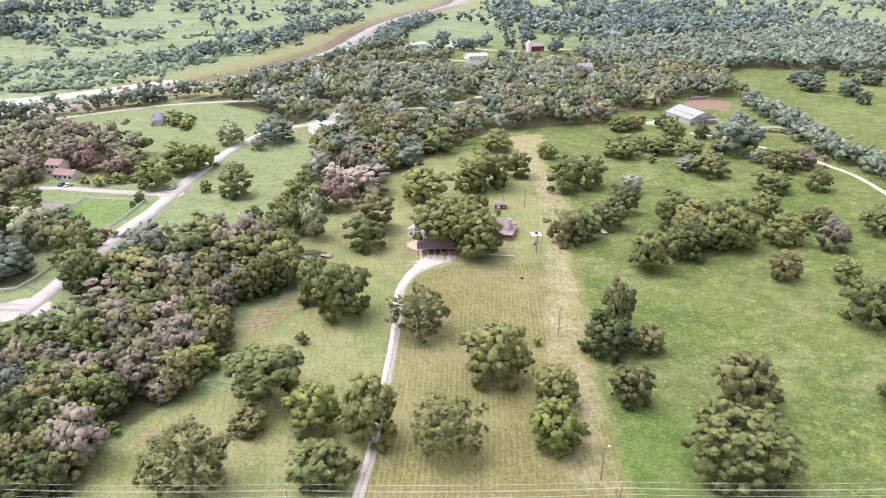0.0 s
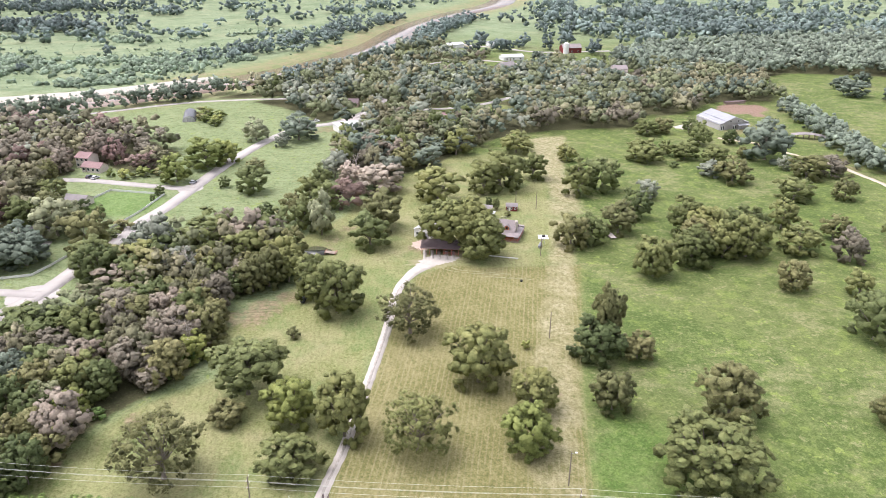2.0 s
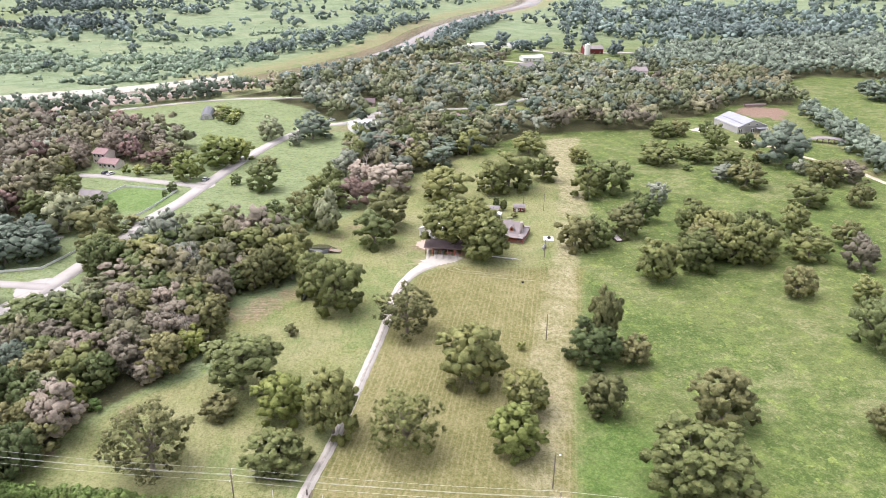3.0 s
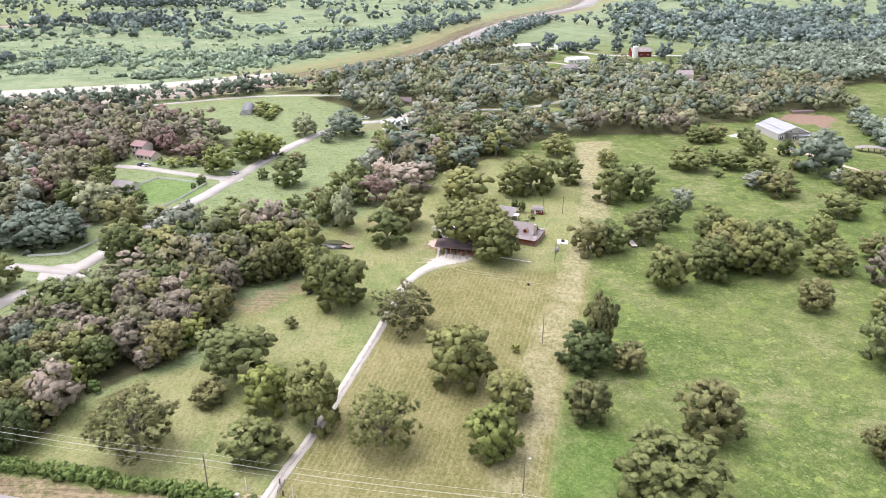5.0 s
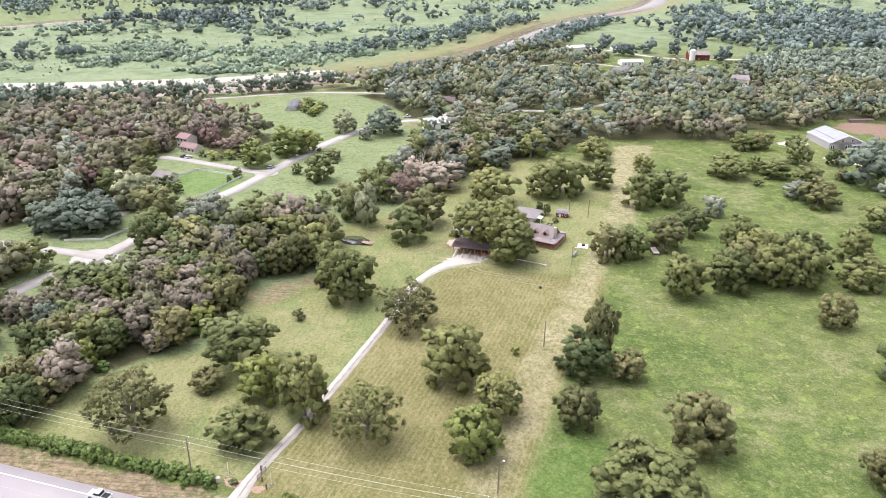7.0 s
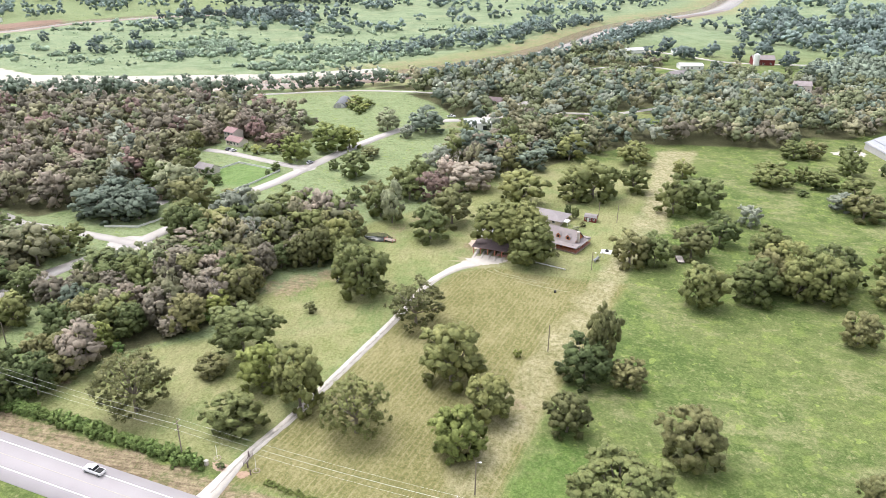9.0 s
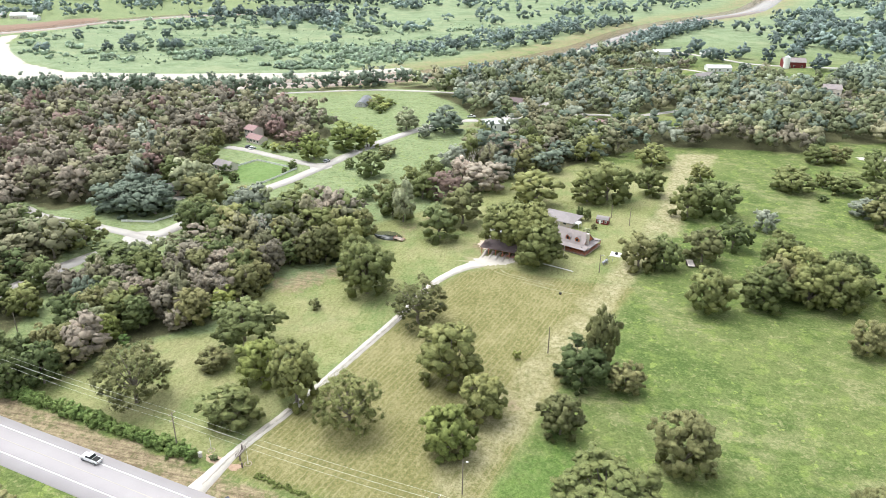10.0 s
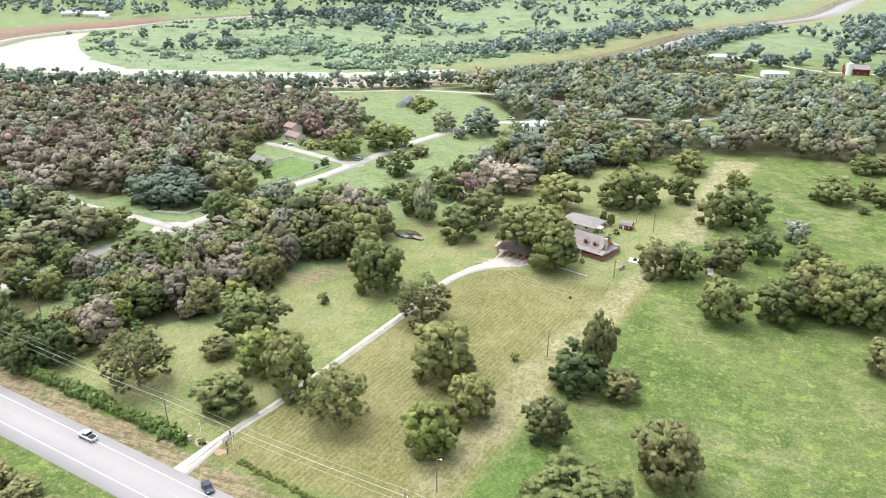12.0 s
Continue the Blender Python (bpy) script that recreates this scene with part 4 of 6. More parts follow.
for x, y, r, h, look_ in [(-67.0, 245.7, 9.1, 19.1, "grey"), (-49.1, 248.6, 11.0, 17.4, "pecan"), (-56.2, 233.7, 7.5, 10.6, "grey"), (-35.3, 239.5, 8.0, 15.4, "pecan"), (-22.6, 238.1, 8.5, 11.1, "pecan"), (-8.5, 266.0, 5.6, 19.0, "pale"), (-15, 272, 6.0, 14.0, "pecan"), (-20.5, 233, 6.4, 15.5, "pecan"), (-19, 245, 5.4, 13.5, "olive"), (2.2, 297.9, 7.8, 13.8, "rust"), (15.9, 315.8, 11.0, 14.4, "tan"),
                          (-111.1, 275.2, 9.0, 17.9, "pale"), (-94.5, 259.3, 8.6, 17.9, "olive"), (-132.5, 247, 8.6, 13.5, "oak"), (-122.5, 244.5, 9.0, 14.0, "oak"), (-112.5, 247.5, 8.4, 13.0, "oak"), (-128, 256, 8.6, 14.0, "oak"), (-117.5, 256.5, 8.0, 13.5, "oak"), (-86, 239, 9, 13.5, "pecan")]:
    tree(x, y, r, h, look_, "mid", group=STRIP)
for x, y, r, h, look_ in [(-78.4, 338.5, 7.6, 13.9, "bright"), (-68.0, 361.4, 10.5, 16.0, "bright"), (-59.5, 368.5, 7.0, 13.0, "bright"), (-41.1, 320.5, 7.3, 14.2, "dark"), (-54.9, 328.4, 2.7, 5.7, "dark"), (-49.2, 410.3, 7.3, 12.9, "pale"), (-25.5, 409.0, 10.9, 15.7, "oak"), (-33.7, 395.0, 4.1, 8.0, "grey"), (-84.0, 313.8, 1.4, 2.9, "dark"),
                          (-82.3, 320.0, 2.4, 5.0, "dark"), (-101.1, 294.8, 2.6, 5.5, "dark"), (-43.6, 355, 5.1, 5.7, "olive"), (-20, 283, 6, 13.1, "olive")]:
    tree(x, y, r, h, look_, "mid", group="trees along the lane")
for x, y, r, h, look_ in [(-8, 295, 6, 13.1, "dark"), (-14, 303, 6, 13.1, "pecan"), (4, 325, 6, 12.2, "tan"), (22, 333, 7, 13.1, "grey"), (-4, 338, 7, 14.0, "grey"), (-10, 321, 6, 12.2, "dark"), (30, 348, 7, 13.1, "olive"), (12, 348, 6, 14.0, "brown"), (-32, 288, 4, 6.5, "dark")]:
    tree(x, y, r, h, look_, "mid", group="trees along the lane")
tree(-28.3, 147.0, 4.4, 6.2, "olive", "near", name="bush", group="bushes", label="low olive-brown bush on mown grass")
for x, y, r, h, look_ in [(-25.0, 222.0, 6.0, 15.0, "olive"), (-18.5, 225.0, 5.6, 13.5, "pecan"), (-39.5, 207.0, 5.2, 13.0, "brown"), (-83.3, 232.0, 7.4, 15.0, "dark"), (-75, 124, 5.5, 12, "dark"), (-68.5, 129, 5.2, 12.5, "dark"), (-83, 128, 6, 13, "pecan")]:
    tree(x, y, r, h, look_, "near", group=STRIP)
BUSHES = [(-14.5, 186.4, 2.1, 3.6, "olive"), (52.9, 173.1, 1.4, 3.0, "bright"), (168, 338.9, 2.6, 3.4, "dark"), (66.5, 273.5, 1.5, 2.0, "pale"), (69, 278.5, 1.4, 2.6, "olive"), (57.5, 285.8, 1.6, 2.2, "bright"), (60.5, 246.5, 0.9, 1.8, "olive"),
          (-8.8, 112.2, 1.0, 1.3, "dark"), (-91, 272, 4, 4, "dark"), (-96, 276, 4, 3.6, "dark"), (-88, 281, 3.6, 3.8, "olive"), (-96, 350, 4.5, 5, "bright"), (-104, 347, 4, 5, "bright"), (-88, 351, 4, 4.5, "olive"), (-112, 350, 2.2, 4, "bright"), (-88, 462, 4, 5, "olive"), (-86, 470, 4.5, 6, "bright"), (-84, 455, 4, 5, "bright"), (-90, 477, 4, 5, "olive"), (-110, 303, 3.5, 6, "dark")]
for x, y, r, h, look_ in BUSHES + [(-78, 446 + 6 * k, 3.6, 4.5, "bright") for k in range(5)]:
    tree(x, y, r, h, look_, "bush", name="bush", group="bushes", label={"brown": "low brownish bush on mown grass"}.get(look_, "low leafy green bush on grass"))
for x, y, r, h in [(62.5, 288, 1.6, 6.2), (65.8, 287.5, 1.6, 5.6)]:
    tree(x, y, r, h, "dark", "near", name="cedar_tree", label="small dark conical cedar beside a red shed", group="cedars by the shed")

for x, y, r, h in [(370, 494, 10.5, 13), (386, 471, 8.6, 14), (378, 446, 5.6, 10), (437, 540, 6.5, 13), (433, 507, 9, 14), (377, 519, 7, 11), (402, 530, 6.5, 11)]:
    tree(x, y, r, h, "oak", "mid", group="trees on the far pasture")
for x, y, r, h, look_ in [(-137.5, 358, 6, 13, "brown"), (-142, 370, 7, 15, "brown"), (-126, 378, 7, 15, "brown"), (-115, 372, 6, 13, "rust"), (-140, 347, 5.5, 11, "olive"), (-113.3, 285.5, 7.5, 12.5, "pale"), (-122, 300, 6, 11, "olive"), (-126, 315, 6, 12, "pecan"), (-128, 287, 6.5, 13, "pecan")]:
    tree(x, y, r, h, look_, "mid", group="trees in the lane gardens")
YARD_TREES = [(-93, 130, 5.5, 13, "dark"), (-87.5, 131, 4.2, 15, "dark"), (-101, 160, 5.5, 11, "pecan"), (-84, 136, 4.2, 8, "dark"), (-79, 143, 4.5, 9, "olive"), (-108, 176, 6, 12, "dark"), (-112, 160, 6, 12, "pecan"), (-104, 140, 6, 13, "dark"), (-118, 150, 6, 13, "pecan"), (-110, 130, 6, 12, "dark"), (-126, 172, 6, 12, "olive"), (-118.5, 211, 7.2, 12.5, "pecan"), (-125, 205, 6, 11, "olive")]
for x, y, r, h, look_ in YARD_TREES:
    tree(x, y, r, h, look_, "mid", group="trees in the lane gardens")

def snag(x, y, h, turn, seed):
    """A dead tree: bare silvery limbs that fork twice."""
    rng = np.random.RandomState(seed)
    paths, tips = [], [(np.array([0, 0, -0.3]), np.array([0, 0, 1.0]), h * 0.34, 0.30, 0)]
    while tips:
        p, d, length, r, depth = tips.pop()
        mid = p + d * length * 0.5 + rng.normal(size=3) * length * 0.05
        q = p + d * length
        paths.append([(p, r), (mid, r * 0.8), (q, r * 0.6)])
        if depth < 4:
            for _ in range(3 if depth < 3 else 4):
                e = d + rng.normal(size=3) * 0.55 + (0, 0, 0.12)
                tips.append((q - d * length * rng.uniform(0, 0.25), e / np.linalg.norm(e), length * rng.uniform(0.55, 0.8), r * 0.58, depth + 1))
    V, F = tubes(paths, 4)
    ob = thing("dead_tree", x, y, turn, 0, "bare silvery dead tree among ditch trees", "tree", "dead trees")
    o = new("bare_crown", mesh_of("bare_crown", V, F, SILVER_BARK))
    o.parent = ob


SILVER_BARK = bark_material("silver_bark", (0.42, 0.37, 0.33), (0.62, 0.56, 0.51))
for k, (x, y, h) in enumerate([(-48.6, 181.0, 15), (-45.0, 179.5, 14), (-52.5, 184.0, 13), (-76.0, 171.0, 12), (6.0, 338.0, 17), (-52.0, 228.0, 17)]):
    snag(x, y, h, 70 * k, 60 + k)
for x, y, r, h in [(-45.0, 173.5, 2.6, 4.5), (-42.0, 175.0, 2.2, 4.0), (-47.5, 168.5, 2.0, 3.5), (-88, 186, 4.5, 9), (-60, 152, 2.0, 3.0)]:
    tree(x, y, r, h, "hedge", "bush", name="bush", group="bushes", label="rank bright green shrub under the ditch trees")

# trimmed hedges beside the highway
def hedge(p, q, width, height, look_, label, seed):
    """A loose hedge of overlapping shrubs."""
    rng = np.random.RandomState(seed)
    p, q = np.array(p, float), np.array(q, float)
    n = int(np.linalg.norm(q - p) / 0.9)
    V, N, F, base = [], [], [], 0
    for i in range(n):
        c = p + (q - p) * (i + 0.5) / n + rng.uniform(-0.35, 0.35, 2)
        v, f, _, nv = crown_of(rng, width / 2 * rng.uniform(0.6, 1.25), height * rng.uniform(0.55, 1.25), 0.02, 7, 7, 22, 0.13, 0.0, 0.40, 0.15, body=0.6)
        V.append(v + (*c, 0))
        N.append(nv)
        F.append(f + base)
        base += len(v)
    V = np.concatenate(V)
    ob = thing("hedge", *((p + q) / 2), label=label, category="hedge")
    me = mesh_of("leaves", V - (*((p + q) / 2), 0), np.concatenate(F), LEAF[look_], np.concatenate(N))
    o = new("leaves", me)
    o.parent = ob


hedge((-80, 124.4), (-13, 111.6), 3.8, 2.6, "hedge", "dense green hedge along the highway verge", 3)
for x, y, r, h in [(-66, 92, 4, 5), (-58, 88.5, 5, 6), (-50, 88, 3.5, 4), (-43, 84.5, 4.5, 5), (-34, 84, 4, 4.5), (-25, 80.5, 4, 4.2), (-16, 79.5, 4, 4)]:
    tree(x, y, r, h, "olive", "near", name="bush", group="roadside bushes", label="rank olive-green bush south of the highway")
hedge((3, 109.6), (30, 103), 1.6, 0.4, "bright", "low weedy hedge along a field fence", 4)

# ---------------------------------------------------------------- woods
ROADS = [(LANE, 5.5), (LANE_WEST, 5.0), (LANE_SIDE, 6.0), (RIVER_ROAD, 5.5), (LANE_EAST, 5.0), (FAR_ROAD, 8.0), (RIVER_ROAD[9:], 6.5)]
CLEAR = [(2, 428, 13), (-129, 366, 9), (-122, 356, 11), (-124, 268, 10), (-114, 312, 8), (4, 493, 11), (60, 449, 10), (57, 438, 6), (221, 575, 12), (229, 566, 12), (137, 622, 13), (134, 608, 8), (108, 745, 26), (150, 670, 22), (216, 706, 24), (-245, 313, 8), (-370, 402, 14), (-355, 404, 9)]
CLEAR += [(1, 414, 13), (3, 400, 9), (62, 436, 9), (96, 466, 15), (94, 452, 9), (5, 481, 9), (226, 556, 12), (228, 546, 9), (72, 638, 11), (92, 648, 11), (112, 654, 12), (130, 648, 12), (142, 634, 9), (150, 655, 14), (262, 688, 14), (203, 437, 14), (190, 436, 9), (120, 735, 20), (-210, 447, 12), (-118, 452, 16)]
CLEAR += [(235, 415, 30), (211, 418, 12), (265, 455, 26), (-98, 318, 20), (-96, 468, 14), (-70, 450, 26), (98, 474, 17), (30, 470, 9), (58, 462, 9), (120, 752, 26), (-8, 428, 9), (-255, 330, 6), (20, 700, 1), (-150, 470, 1), (-45, 430, 22), (-262, 322, 7), (-285, 345, 6)]
WOODS = {}
WOODS["brown"] = [(-140, 258), (-128, 300), (-134, 340), (-112, 356), (-92, 362), (-84, 385), (-104, 412), (-128, 428), (-160, 448), (-215, 440), (-330, 402), (-410, 375), (-410, 330), (-300, 215), (-180, 205), (-150, 245)]
WOODS["middle"] = [(-92, 524), (-56, 552), (4, 626), (54, 706), (80, 765), (96, 758), (98, 700), (128, 690), (168, 648), (232, 604), (300, 598), (330, 560), (306, 480), (262, 482), (215, 446), (180, 420), (140, 417), (102, 412), (70, 385), (46, 352), (20, 334), (-4, 344), (-4, 396), (12, 418), (-14, 446), (-34, 482), (-60, 508)]
WOODS["east"] = [(300, 600), (232, 622), (262, 690), (420, 745), (600, 790), (700, 760), (640, 610), (470, 555), (372, 585), (330, 560)]
WOODS["ditch"] = [(-78, 130), (-64, 140), (-58, 152), (-42, 168), (-39, 182), (-38.5, 212), (-25, 219), (-20, 232), (-24, 258), (-40, 262), (-62, 256), (-80, 240), (-84, 205), (-97, 186), (-96, 168), (-86, 152)]
WOODS["yards"] = [(-128, 218), (-116, 190), (-100, 165), (-96, 142), (-104, 126), (-260, 158), (-270, 235)]


def hop(points, n):
    return smooth_line(points, n)[:, :2]


def scatter(rng, poly, gap, chance=1.0):
    P = np.array(poly, float)
    (x0, y0), (x1, y1) = P.min(0), P.max(0)
    X, Y = np.meshgrid(np.arange(x0, x1, gap), np.arange(y0, y1, gap * 0.87))
    X = X + (np.arange(X.shape[0]) % 2)[:, None] * gap / 2
    X, Y = X + rng.uniform(-0.33, 0.33, X.shape) * gap, Y + rng.uniform(-0.33, 0.33, X.shape) * gap
    ok = (inside(X, Y, P) > 0) & (rng.uniform(size=X.shape) < chance)
    return clear(X[ok], Y[ok])


def clear(X, Y, extra=0.0):
    ok = np.ones(X.shape, bool)
    for pts, w_ in ROADS:
        ok &= to_line(X, Y, pts)[0] > w_ + extra
    for x, y, r in CLEAR:
        ok &= np.hypot(X - x, Y - y) > r + extra
    ok &= to_line(X, Y, hop(RIVER_LINE, 20))[0] > np.where(Y > 980, 75, 29)
    d, u = to_line(X, Y, SANDBAR)
    ok &= d > np.interp(u, np.linspace(0, 1, len(SANDBAR_WIDE)), SANDBAR_WIDE) + 2
    return np.column_stack([X[ok], Y[ok]])


def mass(name, label, spots, look_, boughs, sprays, size, seed, rmin=4.5, rmax=7.5, hmin=10, hmax=16, skirt=1.5, top=False, bough=0.40, clumps_=3, clump=0.20):
    """Woods too far or too thick to count, clump by clump in one mesh."""
    rng = np.random.RandomState(seed)
    V, F, N, tint, base = [], [], [], [], 0
    for x, y in spots:
        r, h = rng.uniform(rmin, rmax), rng.uniform(hmin, hmax)
        if 40 < x < 165 and 590 < y < 700:
            r, h = r * 0.75, h * 0.55          # kept low so the farm lane behind shows from the camera
        v, f, _, nv = crown_of(rng, r, h, min(skirt, h * 0.15), boughs, clumps_, sprays, size * r / 6, 0.0, bough, clump, top, 0.8, 0.68)
        V.append(v + (x, y, 0))
        F.append(f + base)
        base += len(v)
        N.append(nv)
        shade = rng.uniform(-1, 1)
        # blue at full: whole mass gets the haze-imitating lighter leaf colour
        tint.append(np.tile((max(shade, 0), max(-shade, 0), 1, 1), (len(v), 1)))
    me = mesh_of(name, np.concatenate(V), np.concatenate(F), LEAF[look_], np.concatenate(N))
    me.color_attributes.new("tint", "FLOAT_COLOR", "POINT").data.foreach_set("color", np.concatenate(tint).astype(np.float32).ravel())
    return tagged(new(name, me), label, "woods", kind="stuff")


# the floor of the woods
litter = np.zeros(GX.shape)
for poly in WOODS.values():
    litter = np.maximum(litter, soft(inside(GX, GY, poly), -3, 4))
for pts, w_ in ROADS:
    litter *= soft(to_line(GX, GY, pts)[0], w_ - 2, w_ + 2)
for x, y, r in CLEAR:
    litter *= soft(np.hypot(GX - x, GY - y), r - 3, r + 2)
bare[..., 3] = 1 - litter
ground_mesh.color_attributes["bare"].data.foreach_set("color", bare.astype(np.float32).ravel())

rng = np.random.RandomState(21)
wood_spots = []
for name_, gap, looks, chance in (("brown", 11.4, ["brown"] * 5 + ["drab"] * 3 + ["rust", "grey", "grove", "drab"], 0.97), ("middle", 10.6, ["grove", "grove", "drab", "drab", "grey", "oak", "oak", "brown", "pecan"], 0.97), ("yards", 10.5, ["grove", "dark", "oak", "drab"], 0.8), ("ditch", 8.2, ["drab", "grove", "olive", "dark", "drab", "brown", "pecan", "brown"], 1.0)):
    for x, y in scatter(rng, WOODS[name_], gap, chance):
        if min(math.hypot(x - q[0], y - q[1]) for q in PLACED) < (5.6 if name_ == "ditch" else 6.5):
            continue
        look_ = looks[rng.randint(len(looks))]
        if name_ == "middle" and x > 120:
            look_ = ["brown", "drab", "grove", "drab"][rng.randint(4)]
        # farther woods: greyer, bluer leaf kinds picked to imitate distance haze
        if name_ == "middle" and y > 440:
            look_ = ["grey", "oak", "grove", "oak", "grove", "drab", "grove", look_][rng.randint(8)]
        wood_spots.append((math.hypot(x - 40, y), x, y, look_))
wood_spots.sort()
rest = {}
for k, (d, x, y, look_) in enumerate(wood_spots):
    if k < 280:
        tree(x, y, rng.uniform(5.6, 8.6) * (0.80 if d < 250 else 1.0), rng.uniform(9, 17.5) * (0.85 if d < 250 else 1.0), look_, "mid" if d < 235 else "wood", name="woodland_tree", group="woodland trees")
    else:
        rest.setdefault(look_, []).append((x, y))
for look_, spots in sorted(rest.items()):
    mass("woodland", "dense woodland canopy of mixed " + {"brown": "brownish", "rust": "rusty", "dark": "dark green", "grey": "grey-green"}.get(look_, "olive-green") + " trees", spots, look_, 7, 3, 0.4, 31, 5.6, 8.2, 9, 16, top=True, clumps_=4, clump=0.150)
# river strip, far banks and hedgerows
def along(points, gap, wide, seed, chance=1.0):
    r_ = np.random.RandomState(seed)
    L = hop(points, gap)
    out = np.concatenate([L + r_.uniform(-wide, wide, L.shape) for _ in range(max(1, int(wide / gap * 2.6)))])
    out = out[r_.uniform(size=len(out)) < chance]
    return clear(out[:, 0], out[:, 1])


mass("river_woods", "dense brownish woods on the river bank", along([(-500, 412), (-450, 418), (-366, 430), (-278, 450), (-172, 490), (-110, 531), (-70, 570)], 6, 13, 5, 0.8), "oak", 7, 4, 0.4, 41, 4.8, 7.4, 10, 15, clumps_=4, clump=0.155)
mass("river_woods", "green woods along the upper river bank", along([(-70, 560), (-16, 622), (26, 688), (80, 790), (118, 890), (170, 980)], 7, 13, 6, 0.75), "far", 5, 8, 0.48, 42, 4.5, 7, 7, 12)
mass("river_woods", "far river bank woods with leaves greyed for haze", along([(-120, 682), (-62, 742), (-10, 842), (30, 930), (100, 1080), (190, 1230)], 9, 22, 7, 0.5), "far", 5, 8, 0.5, 43, 4, 7, 6, 13)
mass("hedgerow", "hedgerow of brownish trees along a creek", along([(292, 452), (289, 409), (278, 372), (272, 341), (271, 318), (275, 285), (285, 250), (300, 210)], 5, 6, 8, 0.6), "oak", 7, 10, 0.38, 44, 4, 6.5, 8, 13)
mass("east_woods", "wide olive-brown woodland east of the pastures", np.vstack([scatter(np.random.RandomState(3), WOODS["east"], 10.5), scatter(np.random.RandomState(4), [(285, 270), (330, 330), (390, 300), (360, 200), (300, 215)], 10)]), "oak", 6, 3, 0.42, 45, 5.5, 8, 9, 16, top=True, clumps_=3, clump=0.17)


def clumps(rng, n, box_, count, wide, test):
    """Places in loose groups over a box."""
    out = []
    for _ in range(n):
        c = np.array([rng.uniform(*box_[0]), rng.uniform(*box_[1])])
        if not test(*c):
            continue
        out.append(c + rng.normal(size=(rng.randint(1, count + 1), 2)) * wide * (1.8, 0.8))
    P = np.concatenate(out)
    return clear(P[:, 0], P[:, 1])


r_ = np.random.RandomState(12)
def beyond(x, y):
    """True on the far side of the river, inside its bend."""
    return y > np.interp(x, [-560, -480, -366, -278, -172, -100, -60, 0, 60, 180, 300], [690, 590, 530, 545, 580, 690, 760, 860, 1000, 1220, 1450])


# the far leaf colour used here has distance haze painted into it
mass("far_trees", "scattered far-pasture trees with haze in their leaf colour", clumps(r_, 150, ((-480, 250), (760, 1500)), 4, 14, beyond), "far", 4, 8, 0.55, 51, 6, 11, 9, 15, clumps_=2, clump=0.22)
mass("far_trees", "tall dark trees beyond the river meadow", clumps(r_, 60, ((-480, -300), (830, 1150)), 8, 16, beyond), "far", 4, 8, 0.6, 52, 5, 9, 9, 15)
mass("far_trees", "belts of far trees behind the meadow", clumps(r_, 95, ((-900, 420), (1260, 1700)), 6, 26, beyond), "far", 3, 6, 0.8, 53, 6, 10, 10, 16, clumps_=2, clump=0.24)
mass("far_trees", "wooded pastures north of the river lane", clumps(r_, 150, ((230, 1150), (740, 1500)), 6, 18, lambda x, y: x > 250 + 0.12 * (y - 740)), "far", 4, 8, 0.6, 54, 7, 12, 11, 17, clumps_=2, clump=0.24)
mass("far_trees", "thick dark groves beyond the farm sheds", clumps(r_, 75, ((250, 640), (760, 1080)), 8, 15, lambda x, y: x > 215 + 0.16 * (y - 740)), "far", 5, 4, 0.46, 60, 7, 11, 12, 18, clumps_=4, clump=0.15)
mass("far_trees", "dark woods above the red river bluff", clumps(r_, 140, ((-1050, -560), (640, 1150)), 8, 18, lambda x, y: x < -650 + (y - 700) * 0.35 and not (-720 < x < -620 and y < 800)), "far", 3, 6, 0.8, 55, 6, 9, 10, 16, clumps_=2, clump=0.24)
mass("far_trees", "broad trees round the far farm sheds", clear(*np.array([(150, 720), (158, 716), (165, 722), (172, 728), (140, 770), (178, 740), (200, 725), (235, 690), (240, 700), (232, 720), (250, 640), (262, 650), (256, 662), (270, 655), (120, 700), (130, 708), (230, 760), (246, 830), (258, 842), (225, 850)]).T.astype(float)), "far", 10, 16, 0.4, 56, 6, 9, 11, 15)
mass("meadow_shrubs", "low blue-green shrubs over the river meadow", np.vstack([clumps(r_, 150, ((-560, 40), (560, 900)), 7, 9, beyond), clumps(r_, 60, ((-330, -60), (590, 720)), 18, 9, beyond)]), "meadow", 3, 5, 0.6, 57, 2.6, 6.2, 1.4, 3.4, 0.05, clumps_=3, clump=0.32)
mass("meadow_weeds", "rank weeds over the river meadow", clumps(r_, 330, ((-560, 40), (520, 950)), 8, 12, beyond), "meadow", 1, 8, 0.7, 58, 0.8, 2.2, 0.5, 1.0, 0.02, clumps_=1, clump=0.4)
mass("meadow_trees", "solitary river-meadow trees with leaves greyed for haze", np.array([(-455, 590), (-400, 610), (-385, 615), (-372, 608), (-345, 640), (-352, 632), (-290, 600), (-395, 700), (-470, 660), (-410, 660), (-215, 720), (-260, 640)], float), "far", 12, 14, 0.36, 59, 4, 7.5, 7, 11)


